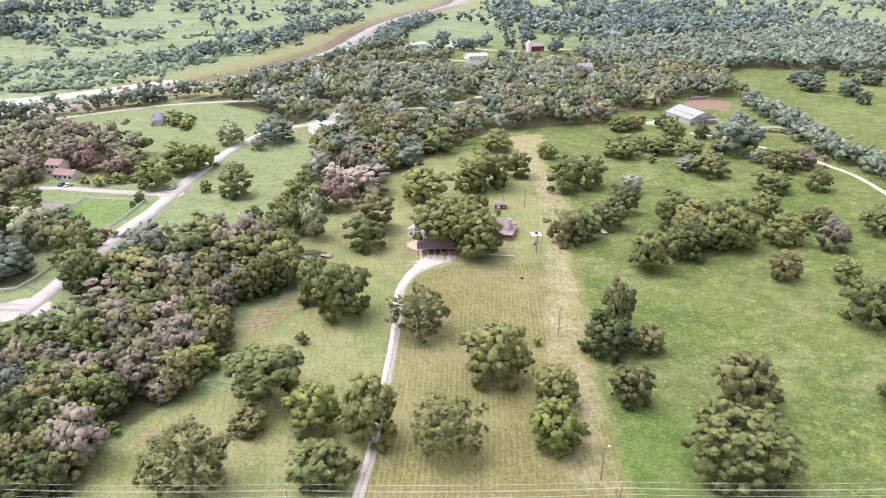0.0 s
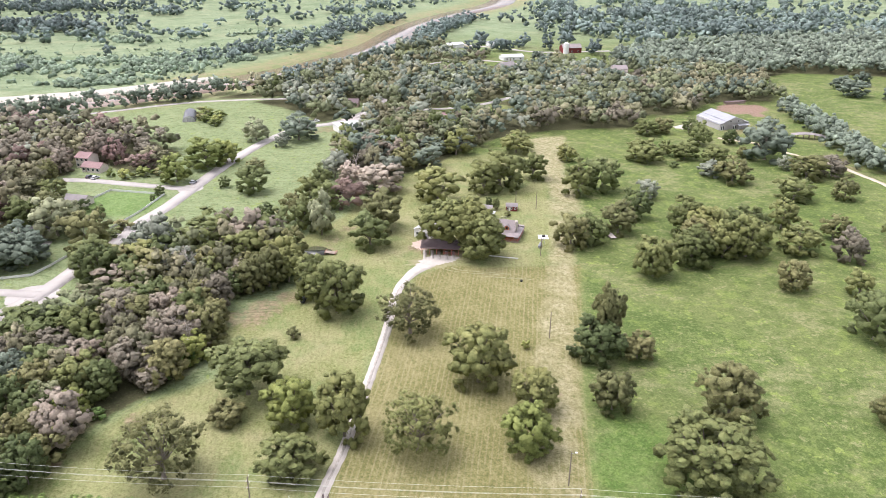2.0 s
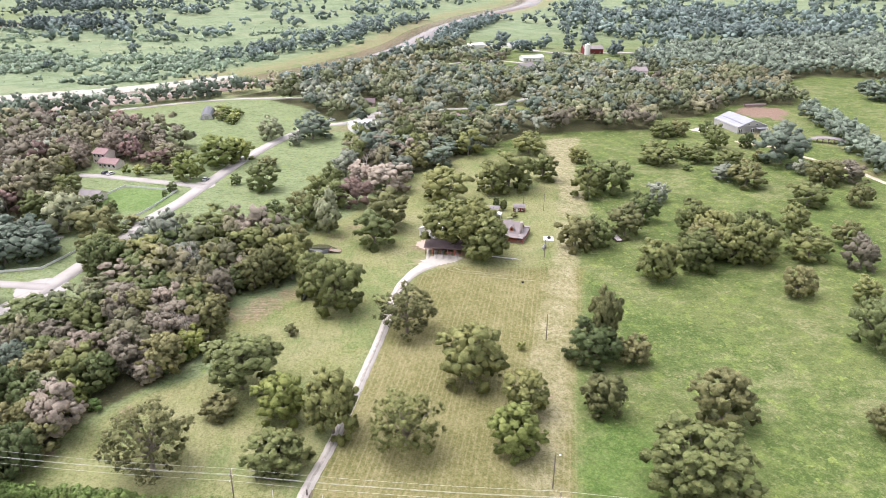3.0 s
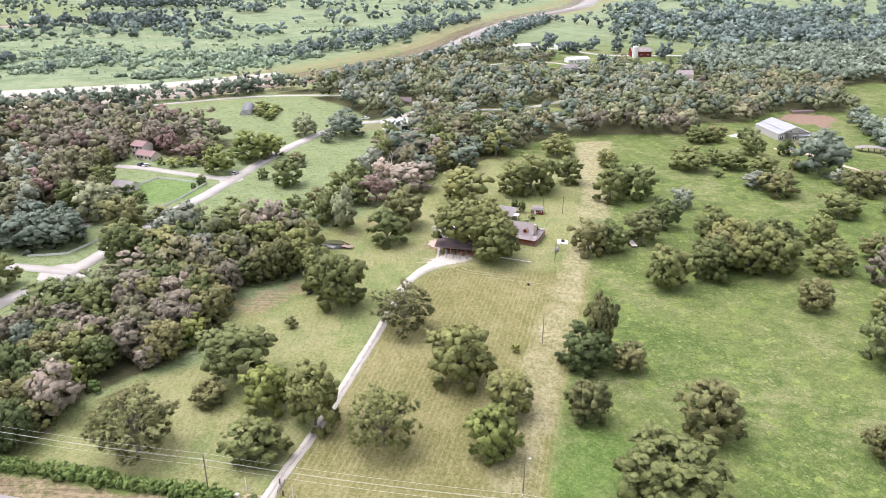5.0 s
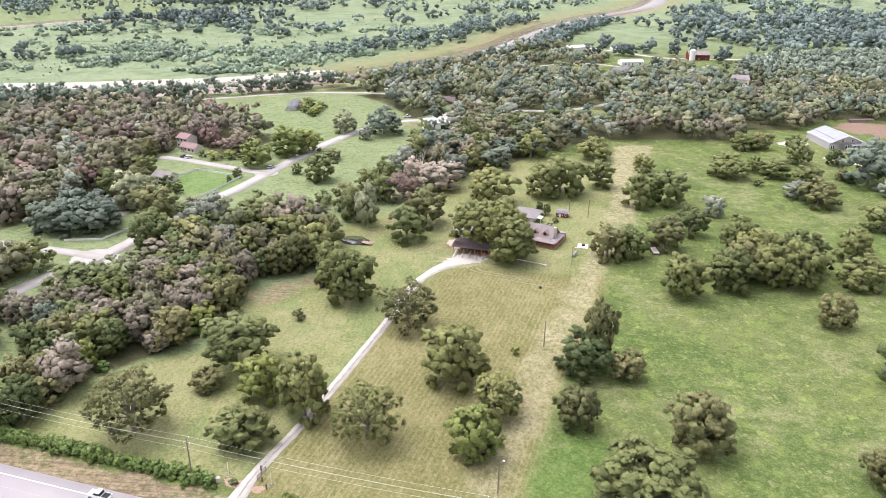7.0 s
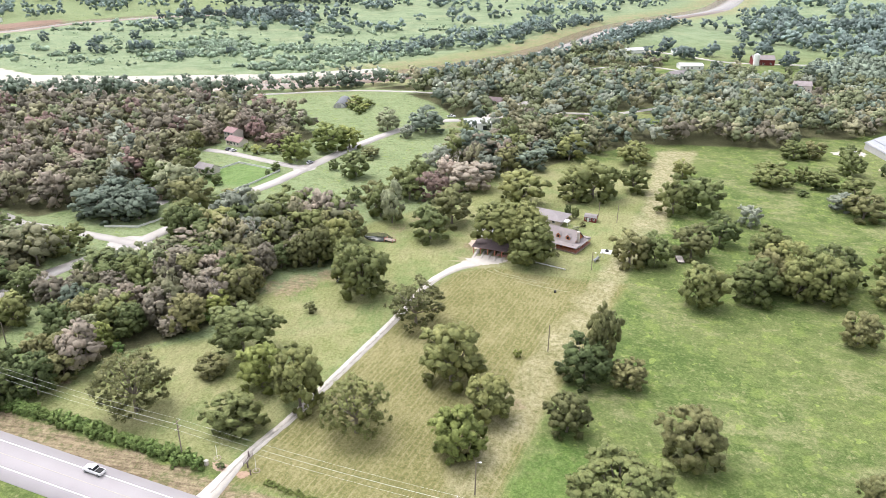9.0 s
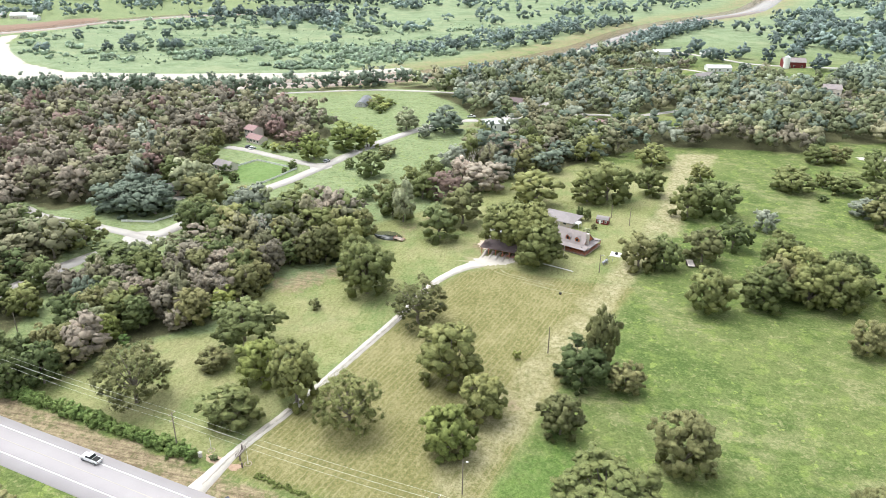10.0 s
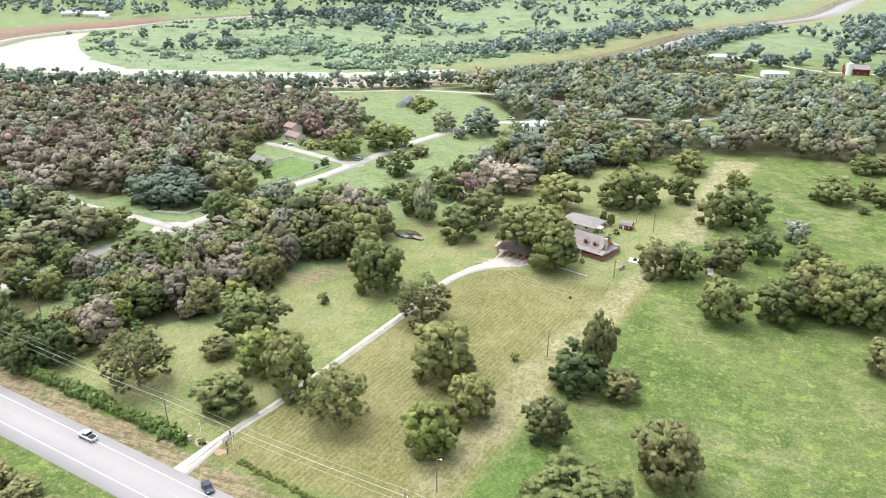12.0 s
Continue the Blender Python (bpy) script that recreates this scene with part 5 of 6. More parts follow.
# ---------------------------------------------------------------- farmhouse and sheds
# each building has its own axes: x along its front, y to its back
def gable_roof(bm, x0, x1, y0, y1, z, rise, over=0.5, thick=0.18, along_x=True):
    """A pitched roof as two slabs over the walls."""
    if along_x:
        ym = (y0 + y1) / 2
        s = rise / (ym - y0)
        for sgn, ye in ((1, y0), (-1, y1)):
            e = ye - sgn * over
            ze = z - s * over
            vs = [(x0 - over, e, ze), (x1 + over, e, ze), (x1 + over, ym, z + rise), (x0 - over, ym, z + rise)]
            slab(bm, vs, thick)
    else:
        xm = (x0 + x1) / 2
        s = rise / (xm - x0)
        for sgn, xe in ((1, x0), (-1, x1)):
            e = xe - sgn * over
            ze = z - s * over
            slab(bm, [(e, y0 - over, ze), (e, y1 + over, ze), (xm, y1 + over, z + rise), (xm, y0 - over, z + rise)], thick)
    return bm


def slab(bm, corners, thick):
    """A flat plate on the given corners with its thickness upwards."""
    lo = [bm.verts.new(c) for c in corners]
    hi = [bm.verts.new((c[0], c[1], c[2] + thick)) for c in corners]
    n = len(lo)
    faces = [bm.faces.new(lo), bm.faces.new(hi[::-1])]
    for i in range(n):
        faces.append(bm.faces.new((lo[i - 1], hi[i - 1], hi[i], lo[i])))
    bmesh.ops.recalc_face_normals(bm, faces=faces)
    return bm


def hip_roof(bm, x0, x1, y0, y1, z, rise, over=0.5):
    x0, x1, y0, y1 = x0 - over, x1 + over, y0 - over, y1 + over
    run = min(x1 - x0, y1 - y0) / 2
    if x1 - x0 >= y1 - y0:
        r0, r1 = (x0 + run, (y0 + y1) / 2), (x1 - run, (y0 + y1) / 2)
    else:
        r0, r1 = ((x0 + x1) / 2, y0 + run), ((x0 + x1) / 2, y1 - run)
    c = [bm.verts.new(v) for v in ((x0, y0, z), (x1, y0, z), (x1, y1, z), (x0, y1, z))]
    e = [bm.verts.new((v.co.x, v.co.y, z - 0.2)) for v in c]
    a, b = bm.verts.new((*r0, z + rise)), bm.verts.new((*r1, z + rise))
    if x1 - x0 >= y1 - y0:
        fs = [(c[0], c[1], b, a), (c[1], c[2], b), (c[2], c[3], a, b), (c[3], c[0], a)]
    else:
        fs = [(c[0], c[1], a), (c[1], c[2], b, a), (c[2], c[3], b), (c[3], c[0], a, b)]
    faces = [bm.faces.new(f) for f in fs] + [bm.faces.new(e)] + [bm.faces.new((c[i - 1], c[i], e[i], e[i - 1])) for i in range(4)]
    bmesh.ops.recalc_face_normals(bm, faces=faces)
    return bm


def gable_walls(bm, x0, x1, y0, y1, h, rise, along_x=True):
    """Four walls with gable ends, as a closed body."""
    if along_x:
        prof = [(y0, 0), (y1, 0), (y1, h), ((y0 + y1) / 2, h + rise), (y0, h)]
        A = [bm.verts.new((x0, *p)) for p in prof]
        B = [bm.verts.new((x1, *p)) for p in prof]
    else:
        prof = [(x0, 0), (x1, 0), (x1, h), ((x0 + x1) / 2, h + rise), (x0, h)]
        A = [bm.verts.new((p[0], y0, p[1])) for p in prof]
        B = [bm.verts.new((p[0], y1, p[1])) for p in prof]
    fs = [bm.faces.new(A), bm.faces.new(B)] + [bm.faces.new((A[i - 1], A[i], B[i], B[i - 1])) for i in range(5)]
    bmesh.ops.recalc_face_normals(bm, faces=fs)
    return bm


def window(parent, x, y, z, w_, h_, face="front", frame_mat=None):
    """A window a little proud of the wall: a frame of four bars and a pane."""
    bm = bmesh.new()
    f = 0.12
    def put(a0, a1, z0, z1, d0, d1):
        if face in ("front", "back"):
            s = -1 if face == "front" else 1
            box(bm, x + a0, x + a1, min(y + s * d0, y + s * d1), max(y + s * d0, y + s * d1), z + z0, z + z1)
        else:
            s = -1 if face == "west" else 1
            box(bm, min(x + s * d0, x + s * d1), max(x + s * d0, x + s * d1), y + a0, y + a1, z + z0, z + z1)
    for a0, a1, z0, z1 in ((-w_ / 2 - f, -w_ / 2, -f, h_ + f), (w_ / 2, w_ / 2 + f, -f, h_ + f), (-w_ / 2, w_ / 2, -f, 0), (-w_ / 2, w_ / 2, h_, h_ + f)):
        put(a0, a1, z0, z1, 0.0, 0.08)
    fr = part("window", bm, frame_mat or WHITE_PAINT, parent)
    bm = bmesh.new()
    put(-w_ / 2, w_ / 2, 0, h_, 0.01, 0.03)
    part("pane", bm, DARK_GLASS, fr, "dark reflecting glass")
    return fr


def door(parent, x, y, w_, h_, mat, face="front"):
    s = {"front": -1, "back": 1, "west": -1, "east": 1}[face]
    if face in ("front", "back"):
        bm = boxed(x - w_ / 2, x + w_ / 2, min(y, y + s * 0.06), max(y, y + s * 0.06), 0.02, h_)
    else:
        bm = boxed(min(x, x + s * 0.06), max(x, x + s * 0.06), y - w_ / 2, y + w_ / 2, 0.02, h_)
    return part("door", bm, mat, parent)


FARM_TURN = -14.0
# log farmhouse with a porch all round, two dormers and a stone chimney
house = thing("farmhouse", 59.2, 253.3, FARM_TURN - 9, 0, "log farmhouse with rose-grey shingle roof, dormers and red porch rails", "house")
W, D, P = 6.5, 4.2, 2.4                      # half front, half depth, porch
YC = D + P
bm = gable_walls(bmesh.new(), -W, W, P, P + 2 * D, 3.0, 3.6)
part("wall", bm, ORANGE_WOOD, house, "orange-brown log walls and gable")
part("roof", gable_roof(bmesh.new(), -W, W, P, P + 2 * D, 3.0, 3.6, 0.45, 0.16), ROSE_SHINGLE, house, "rose-grey shingle roof")
bm = bmesh.new()
box(bm, -W - P, W + P, 0, 2 * D + 2 * P, 0.0, 0.45)
part("porch_floor", bm, WEATHERED, house)
for y0, y1, z0, z1 in ((-0.35, P + 0.3, 2.35, 2.95), (P + 2 * D - 0.3, 2 * P + 2 * D + 0.35, 2.95, 2.35)):
    part("porch_roof", slab(bmesh.new(), [(-W - P, y0, z0), (W + P, y0, z0), (W + P, y1, z1), (-W - P, y1, z1)], 0.12), ROSE_SHINGLE, house)
part("porch_roof", slab(bmesh.new(), [(W - 0.1, P * 0.4, 2.85), (W + P + 0.3, P * 0.4, 2.36), (W + P + 0.3, 2 * D + P * 1.6, 2.36), (W - 0.1, 2 * D + P * 1.6, 2.85)], 0.12), SHINGLE, house, "grey lean-to porch roof")
for x in np.linspace(-W - P + 0.15, W + P - 0.15, 7):
    part("post", boxed(x - 0.09, x + 0.09, 0.06, 0.24, 0.45, 2.36), RED_WOOD, house)
for y in np.linspace(2.4, 2 * D + 2 * P - 0.2, 4):
    part("post", boxed(W + P - 0.24, W + P - 0.06, y - 0.09, y + 0.09, 0.45, 2.36), RED_WOOD, house)
for z in (0.75, 1.05, 1.35):
    part("rail", boxed(-W - P, W + P, 0.10, 0.17, z, z + 0.10), RED_WOOD, house)
    part("rail", boxed(W + P - 0.17, W + P - 0.10, 0.2, 2 * D + 2 * P, z, z + 0.10), RED_WOOD, house)
for x in np.arange(-W - P + 0.5, W + P, 0.55):
    part("baluster", boxed(x - 0.03, x + 0.03, 0.11, 0.16, 0.45, 1.36), RED_WOOD, house)
for x in (-0.4, 3.6):
    dm = part("dormer", gable_walls(bmesh.new(), x - 0.85, x + 0.85, P + 0.7, P + 3.2, 4.9, 0.8, along_x=False), ORANGE_WOOD, house, "small orange dormer")
    part("dormer_roof", gable_roof(bmesh.new(), x - 0.85, x + 0.85, P + 0.8, P + 3.2, 4.9, 0.8, 0.28, 0.1, along_x=False), ROSE_SHINGLE, dm)
    part("pane", boxed(x - 0.42, x + 0.42, P + 0.66, P + 0.7, 3.95, 4.85), DARK_GLASS, dm)
part("chimney", boxed(W - 0.1, W + 0.9, P + D - 1.9, P + D - 0.8, 0.4, 7.1, bevel=0.05), STONE, house, "pale stone chimney")
window(house, W, P + D + 1.0, 1.3, 1.1, 1.3, "east")
window(house, W, P + D + 0.4, 3.9, 1.0, 1.2, "east")
for x in (-4.5, -1.5, 4.5):
    window(house, x, P, 1.3, 1.2, 1.3)
door(house, 1.6, P, 1.0, 2.4, BROWN_ROOF)

# carport
carport = thing("carport", 29.2, 243.2, -11, 0, "open carport with a dark roof on red-brown posts", "carport")
part("roof", slab(bmesh.new(), [(-0.6, -0.7, 2.7), (14.4, -0.7, 2.7), (14.4, 7.0, 3.3), (-0.6, 7.0, 3.3)], 0.16), BROWN_ROOF, carport, "dark brown roof")
for x in np.linspace(0, 13.8, 6):
    for y in (0, 6.2):
        part("post", boxed(x - 0.1, x + 0.1, y - 0.1, y + 0.1, 0, 2.7 + y * 0.075), RED_WOOD, carport)
part("beam", boxed(-0.5, 14.3, -0.1, 0.1, 2.45, 2.69), RED_WOOD, carport)
part("back_wall", boxed(-0.1, 13.9, 6.3, 6.45, 0, 3.1), RED_WOOD, carport)
for x in np.linspace(1.38, 12.4, 5):
    part("brace", rod(bmesh.new(), (x - 1.3, 0, 1.8), (x - 0.6, 0, 2.45), 0.06, sides=6), RED_WOOD, carport)
for z in (0.5, 1.0):
    part("rail", boxed(7.8, 13.8, -0.04, 0.04, z, z + 0.12), RED_WOOD, carport)

# low house with a hipped roof
h2 = thing("bungalow", 53.2, 278.9, FARM_TURN - 5, 0, "low bungalow with a grey hipped shingle roof", "house")
part("wall", boxed(-7, 7, 0.5, 10, 0, 2.3), CREAM, h2)
part("roof", hip_roof(bmesh.new(), -7, 7, 0.5, 10, 2.3, 1.9, 1.0), SHINGLE, h2, "grey hipped shingle roof")
for x in (-5, -1, 4):
    window(h2, x, 0.5, 1.0, 1.2, 1.1)
door(h2, 1.6, 0.5, 1.0, 2.1, WHITE_PAINT)
part("porch_roof", slab(bmesh.new(), [(7.1, 1.0, 2.2), (10.0, 1.0, 2.0), (10.0, 4.5, 2.0), (7.1, 4.5, 2.2)], 0.1), WHITE_METAL, h2, "pale metal porch roof")
for x, y in ((9.8, 1.2), (9.8, 4.3)):
    part("post", boxed(x - 0.06, x + 0.06, y - 0.06, y + 0.06, 0, 2.0), WHITE_PAINT, h2)

# red shed with a gambrel roof
shed = thing("garden_shed", 69.6, 285.2, FARM_TURN + 2, 0, "small barn-red shed with a grey gambrel roof", "shed")
prof = [(-0.2, 2.3), (0.7, 3.3), (1.9, 3.75), (3.1, 3.3), (4.0, 2.3)]
bm = bmesh.new()
A = [bm.verts.new((0, y, z)) for y, z in [(0, 0), (3.8, 0), (3.8, 2.3), (3.0, 3.2), (1.9, 3.6), (0.8, 3.2), (0, 2.3)]]
B = [bm.verts.new((6.2, v.co.y, v.co.z)) for v in A]
fs = [bm.faces.new(A), bm.faces.new(B)] + [bm.faces.new((A[i - 1], A[i], B[i], B[i - 1])) for i in range(7)]
bmesh.ops.recalc_face_normals(bm, faces=fs)
part("wall", bm, BARN_RED, shed)
bm = bmesh.new()
for (y0, z0), (y1, z1) in zip(prof, prof[1:]):
    slab(bm, [(-0.2, y0, z0), (6.4, y0, z0), (6.4, y1, z1), (-0.2, y1, z1)], 0.08)
part("roof", bm, SHINGLE, shed, "grey gambrel roof")
for x in (1.0, 3.0, 5.0):
    window(shed, x, 0, 1.0, 0.7, 0.8)
door(shed, 2.0, 0, 0.9, 2.0, WHITE_PAINT)
window(shed, 6.2, 1.9, 1.0, 0.9, 0.9, "east")
shed.matrix_basis = shed.matrix_basis @ Matrix.Diagonal((0.8, 0.85, 0.85, 1))

# white steel workshop behind the pecans
ws = thing("workshop", 30.7, 258.6, -35, 0, "white workshop with a pale grey metal roof behind the pecans", "workshop")
part("wall", gable_walls(bmesh.new(), -3.6, 3.6, 0, 13, 3.3, 1.5, along_x=False), WHITE_PAINT, ws)
part("roof", gable_roof(bmesh.new(), -3.6, 3.6, 0, 13, 3.3, 1.5, 0.35, 0.12, along_x=False), WHITE_METAL, ws, "pale grey metal roof")
window(ws, -2.0, 0, 1.2, 1.0, 1.0)
window(ws, 0, 0, 3.3, 0.7, 0.7)
door(ws, 0.2, 0, 1.0, 2.1, GREY_METAL)
door(ws, 2.2, 0, 1.5, 2.4, GREY_METAL)
for y in (2.5, 6.0, 9.5):
    window(ws, -3.6, y, 1.2, 1.0, 1.0, "west")


# ---------------------------------------------------------------- other buildings
def plain_house(name, x, y, turn, w_, d_, h_, rise, wall_mat, roof_mat, label, category="house", windows=3, hip=False, storeys=1):
    ob = thing(name, x, y, turn, 0, label, category)
    if hip:
        part("wall", boxed(-w_ / 2, w_ / 2, -d_ / 2, d_ / 2, 0, h_), wall_mat, ob)
        part("roof", hip_roof(bmesh.new(), -w_ / 2, w_ / 2, -d_ / 2, d_ / 2, h_, rise), roof_mat, ob)
    else:
        part("wall", gable_walls(bmesh.new(), -w_ / 2, w_ / 2, -d_ / 2, d_ / 2, h_, rise), wall_mat, ob)
        part("roof", gable_roof(bmesh.new(), -w_ / 2, w_ / 2, -d_ / 2, d_ / 2, h_, rise, 0.4, 0.15), roof_mat, ob)
    for s in range(storeys):
        for k in range(windows):
            window(ob, -w_ / 2 + (k + 0.5) * w_ / windows, -d_ / 2, 0.9 + 2.8 * s, min(1.3, w_ / windows * 0.5), 1.2)
    if windows:
        door(ob, -w_ / 2 + w_ / windows, -d_ / 2, 1.0, 2.1, WEATHERED)
    return ob


plain_house("house", -128, 369, -22, 7.5, 7.5, 5.4, 1.8, CREAM, PINK_TILE, "two-storey cream house with a pink roof among trees", storeys=2)
plain_house("house_wing", -122, 360.5, -22, 10.5, 6.5, 2.7, 1.8, CREAM, PINK_TILE, "low cream garage wing with a pink roof", windows=4)
plain_house("house", -123.5, 269, 38, 15, 8, 2.7, 2.4, BRICK, DARK_SHINGLE, "brick house with a dark shingle roof behind oaks", windows=4)
plain_house("garage", -116.5, 275.5, -52, 8, 7, 2.6, 2.0, CREAM, DARK_SHINGLE, "cream garage with a dark shingle roof", "garage", windows=2)
plain_house("house", -114.5, 311.5, -20, 10, 7, 2.7, 1.8, CREAM, SHINGLE, "small cream house with a grey roof by a lawn")
wb = thing("white_building", 3.0, 427.5, 18, 0, "large white flat-roofed building beside a lane", "building")
part("wall", boxed(-8, 8, -6, 6, 0, 4.0), WHITE_PAINT, wb)
part("roof", boxed(-8.3, 8.3, -6.3, 6.3, 4.0, 4.3), WHITE_METAL, wb, "white flat roof")
for x in (-6.5, -4.2, -1.9):
    window(wb, x, -6, 1.4, 0.8, 1.6)
# dark plate on the solid wall, painted as the shade inside a garage
part("carport_opening", boxed(2.0, 7.0, -6.06, -6.0, 0.05, 2.8), DARK_GLASS, wb, "dark panel in place of a shaded garage opening")
hut = thing("quonset_hut", -96.5, 468, 8, 0, "white quonset hut with a rounded grey metal roof", "hut")
bm = bmesh.new()
arc = [(4 * math.cos(a_), 3.6 * math.sin(a_)) for a_ in np.linspace(0, math.pi, 11)]
A = [bm.verts.new((x, -11, z)) for x, z in arc]
B = [bm.verts.new((x, 11, z)) for x, z in arc]
for i in range(10):
    bm.faces.new((A[i], A[i + 1], B[i + 1], B[i]))
bmesh.ops.solidify(bm, geom=bm.faces[:], thickness=0.1)
part("roof", bm, GREY_METAL, hut, "rounded grey metal roof")
for y in (-10.9, 10.9):
    bm = bmesh.new()
    bm.faces.new([bm.verts.new((x * 0.97, y, z * 0.97)) for x, z in arc])
    bmesh.ops.solidify(bm, geom=bm.faces[:], thickness=0.1)
    part("end_wall", bm, WHITE_PAINT, hut)
door(hut, 0, -11, 2.4, 2.4, GREY_WALL)
plain_house("house", 3, 493, -10, 14, 8, 2.8, 2.2, BRICK, BROWN_ROOF, "brown-roofed brick house in the woods", windows=4)
plain_house("house", 60, 448, -25, 13, 8, 2.8, 2.2, CREAM, PINK_TILE, "pink-roofed house hidden among trees", windows=3)
plain_house("house", 221, 577, 0, 12, 9, 7.5, 2.5, CREAM, ROSE_SHINGLE, "tall cream house among brown trees", storeys=2)
plain_house("house", 234, 560, 20, 14, 8, 2.8, 2.4, BRICK, ROSE_SHINGLE, "low brick house with a rosy roof among trees")
plain_house("shed", 108, 745, 25, 20, 10, 3.2, 1.6, WHITE_PAINT, WHITE_METAL, "white metal shed beside bare ground", "shed", windows=0)
plain_house("shed", 152, 670, 12, 20, 11, 3.2, 1.6, WHITE_PAINT, WHITE_METAL, "white metal shed beside a lane", "shed", windows=3)
plain_house("house", 137, 622, 40, 18, 10, 2.9, 3.0, CREAM, SHINGLE, "house with a steep grey roof by a lane", windows=4)
plain_house("shed", 150, 755, 20, 12, 8, 3.0, 1.5, WHITE_PAINT, GREY_METAL, "small pale metal shed by trees", "shed", windows=0)
plain_house("barn", 218, 707, 5, 19, 10, 5.0, 3.0, BARN_RED, ROSE_SHINGLE, "red barn beside a white silo", "barn", windows=3)
silo = thing("silo", 211.5, 699.5, 0, 0, "white cylindrical silo in front of a red barn", "silo")
part("body", rod(bmesh.new(), (0, 0, 0), (0, 0, 9.5), 2.6, sides=20), WHITE_PAINT, silo, smooth=False)
part("cap", rod(bmesh.new(), (0, 0, 9.5), (0, 0, 10.8), 2.7, 0.3, 20), WHITE_METAL, silo)
plain_house("cabin", -245, 313, 15, 9, 6, 3.0, 1.8, BARN_RED, BROWN_ROOF, "dark red cabin in brown woods", "cabin")
plain_house("house", -371, 402, 10, 12, 8, 2.8, 1.8, CREAM, GREY_METAL, "grey-roofed house by the river lane")
plain_house("house", -352, 404, 8, 11, 7, 2.6, 1.4, CREAM, GREY_METAL, "pale metal-roofed house by the river lane")
plain_house("trailer", -262, 323, 10, 9, 3.5, 2.6, 0.5, WHITE_PAINT, WHITE_METAL, "white trailer home among trees", "trailer")
plain_house("trailer", -285, 345, 5, 14, 3.6, 2.6, 0.5, WHITE_PAINT, WHITE_METAL, "white trailer home among trees", "trailer")
plain_house("house", -690, 790, 30, 22, 12, 4, 3, CREAM, GREY_METAL, "pale house on the far river bluff")
plain_house("house", -655, 795, 20, 26, 12, 4, 3, CREAM, WHITE_METAL, "pale-roofed house on the far river bluff")
plain_house("house", -628, 782, 10, 12, 9, 4, 2, WHITE_PAINT, WHITE_METAL, "white cottage at the edge of the river bluff")

# metal riding barn with a raised middle
rb = thing("riding_barn", 236.0, 409.5, 10, 0, "large pale grey metal barn with a raised middle roof", "barn")
rb.matrix_basis = rb.matrix_basis @ Matrix.Diagonal((0.78, 0.80, 0.92, 1))
part("wall", boxed(-13, 13, 0, 30, 0, 4.6), GREY_WALL, rb, "grey metal walls")
part("upper_wall", gable_walls(bmesh.new(), -7.5, 7.5, 0.0, 30, 6.0, 2.2, along_x=False), GREY_WALL, rb)
part("roof", gable_roof(bmesh.new(), -7.5, 7.5, 0, 30, 6.0, 2.2, 0.5, 0.15, along_x=False), GREY_METAL, rb, "pale metal roof")
for s in (-1, 1):
    part("side_roof", slab(bmesh.new(), [(s * 13.6, -0.5, 3.9), (s * 13.6, 30.5, 3.9), (s * 7.4, 30.5, 5.7), (s * 7.4, -0.5, 5.7)], 0.14), GREY_METAL, rb, "pale metal side roof")
bm = bmesh.new()
for s in (-1, 1):
    A = [bm.verts.new(v) for v in ((s * 13, -0.02, 3.9), (s * 7.5, -0.02, 3.9), (s * 7.5, -0.02, 5.7), (s * 13, -0.02, 4.1))]
    bm.faces.new(A)
bmesh.ops.solidify(bm, geom=bm.faces[:], thickness=0.05)
part("gable_infill", bm, GREY_WALL, rb)
for x in (-10.5, 0.5):
    dr = part("barn_door", boxed(x - 1.6, x + 1.6, -0.1, 0, 0.05, 3.0), WHITE_PAINT, rb, "white double door")
    window(rb, x - 0.8, -0.1, 0.4, 0.9, 2.2, frame_mat=GREY_METAL)
    window(rb, x + 0.8, -0.1, 0.4, 0.9, 2.2, frame_mat=GREY_METAL)
for x in (-3.5, 3.5):
    window(rb, x, 0, 5.0, 1.4, 0.9)
part("porch_roof", slab(bmesh.new(), [(2.5, -2.6, 2.8), (13, -2.6, 2.8), (13, 0, 3.4), (2.5, 0, 3.4)], 0.1), GREY_METAL, rb)
for x in (2.8, 6.0, 9.5, 12.7):
    part("post", boxed(x - 0.08, x + 0.08, -2.5, -2.34, 0, 2.8), WHITE_PAINT, rb)
plain_house("stable_shed", 271, 478, 10, 16, 3, 1.5, 0.3, WEATHERED, BROWN_ROOF, "long low dark shed at the end of a riding arena", "shed", windows=0)

# curved shade canopy on posts
can = thing("shade_canopy", 270, 385, -27, 0, "long low grey shade canopy with a curved top on posts", "canopy")
bm = bmesh.new()
prof = [(-9.5, 1.4), (-6, 2.3), (-2, 2.8), (2, 2.8), (6, 2.3), (9.5, 1.4)]
for (x0, z0), (x1, z1) in zip(prof, prof[1:]):
    slab(bm, [(x0, -2.2, z0), (x1, -2.2, z1), (x1, 2.2, z1 + 0.3), (x0, 2.2, z0 + 0.3)], 0.12)
part("canopy", bm, SHINGLE, can, "grey curved top")
for x, z in ((-6, 2.3), (-3, 2.6), (0, 2.8), (3, 2.6), (6, 2.3)):
    for y in (-1.9, 1.9):
        part("post", boxed(x - 0.12, x + 0.12, y - 0.12, y + 0.12, 0, z), BROWN_ROOF, can)

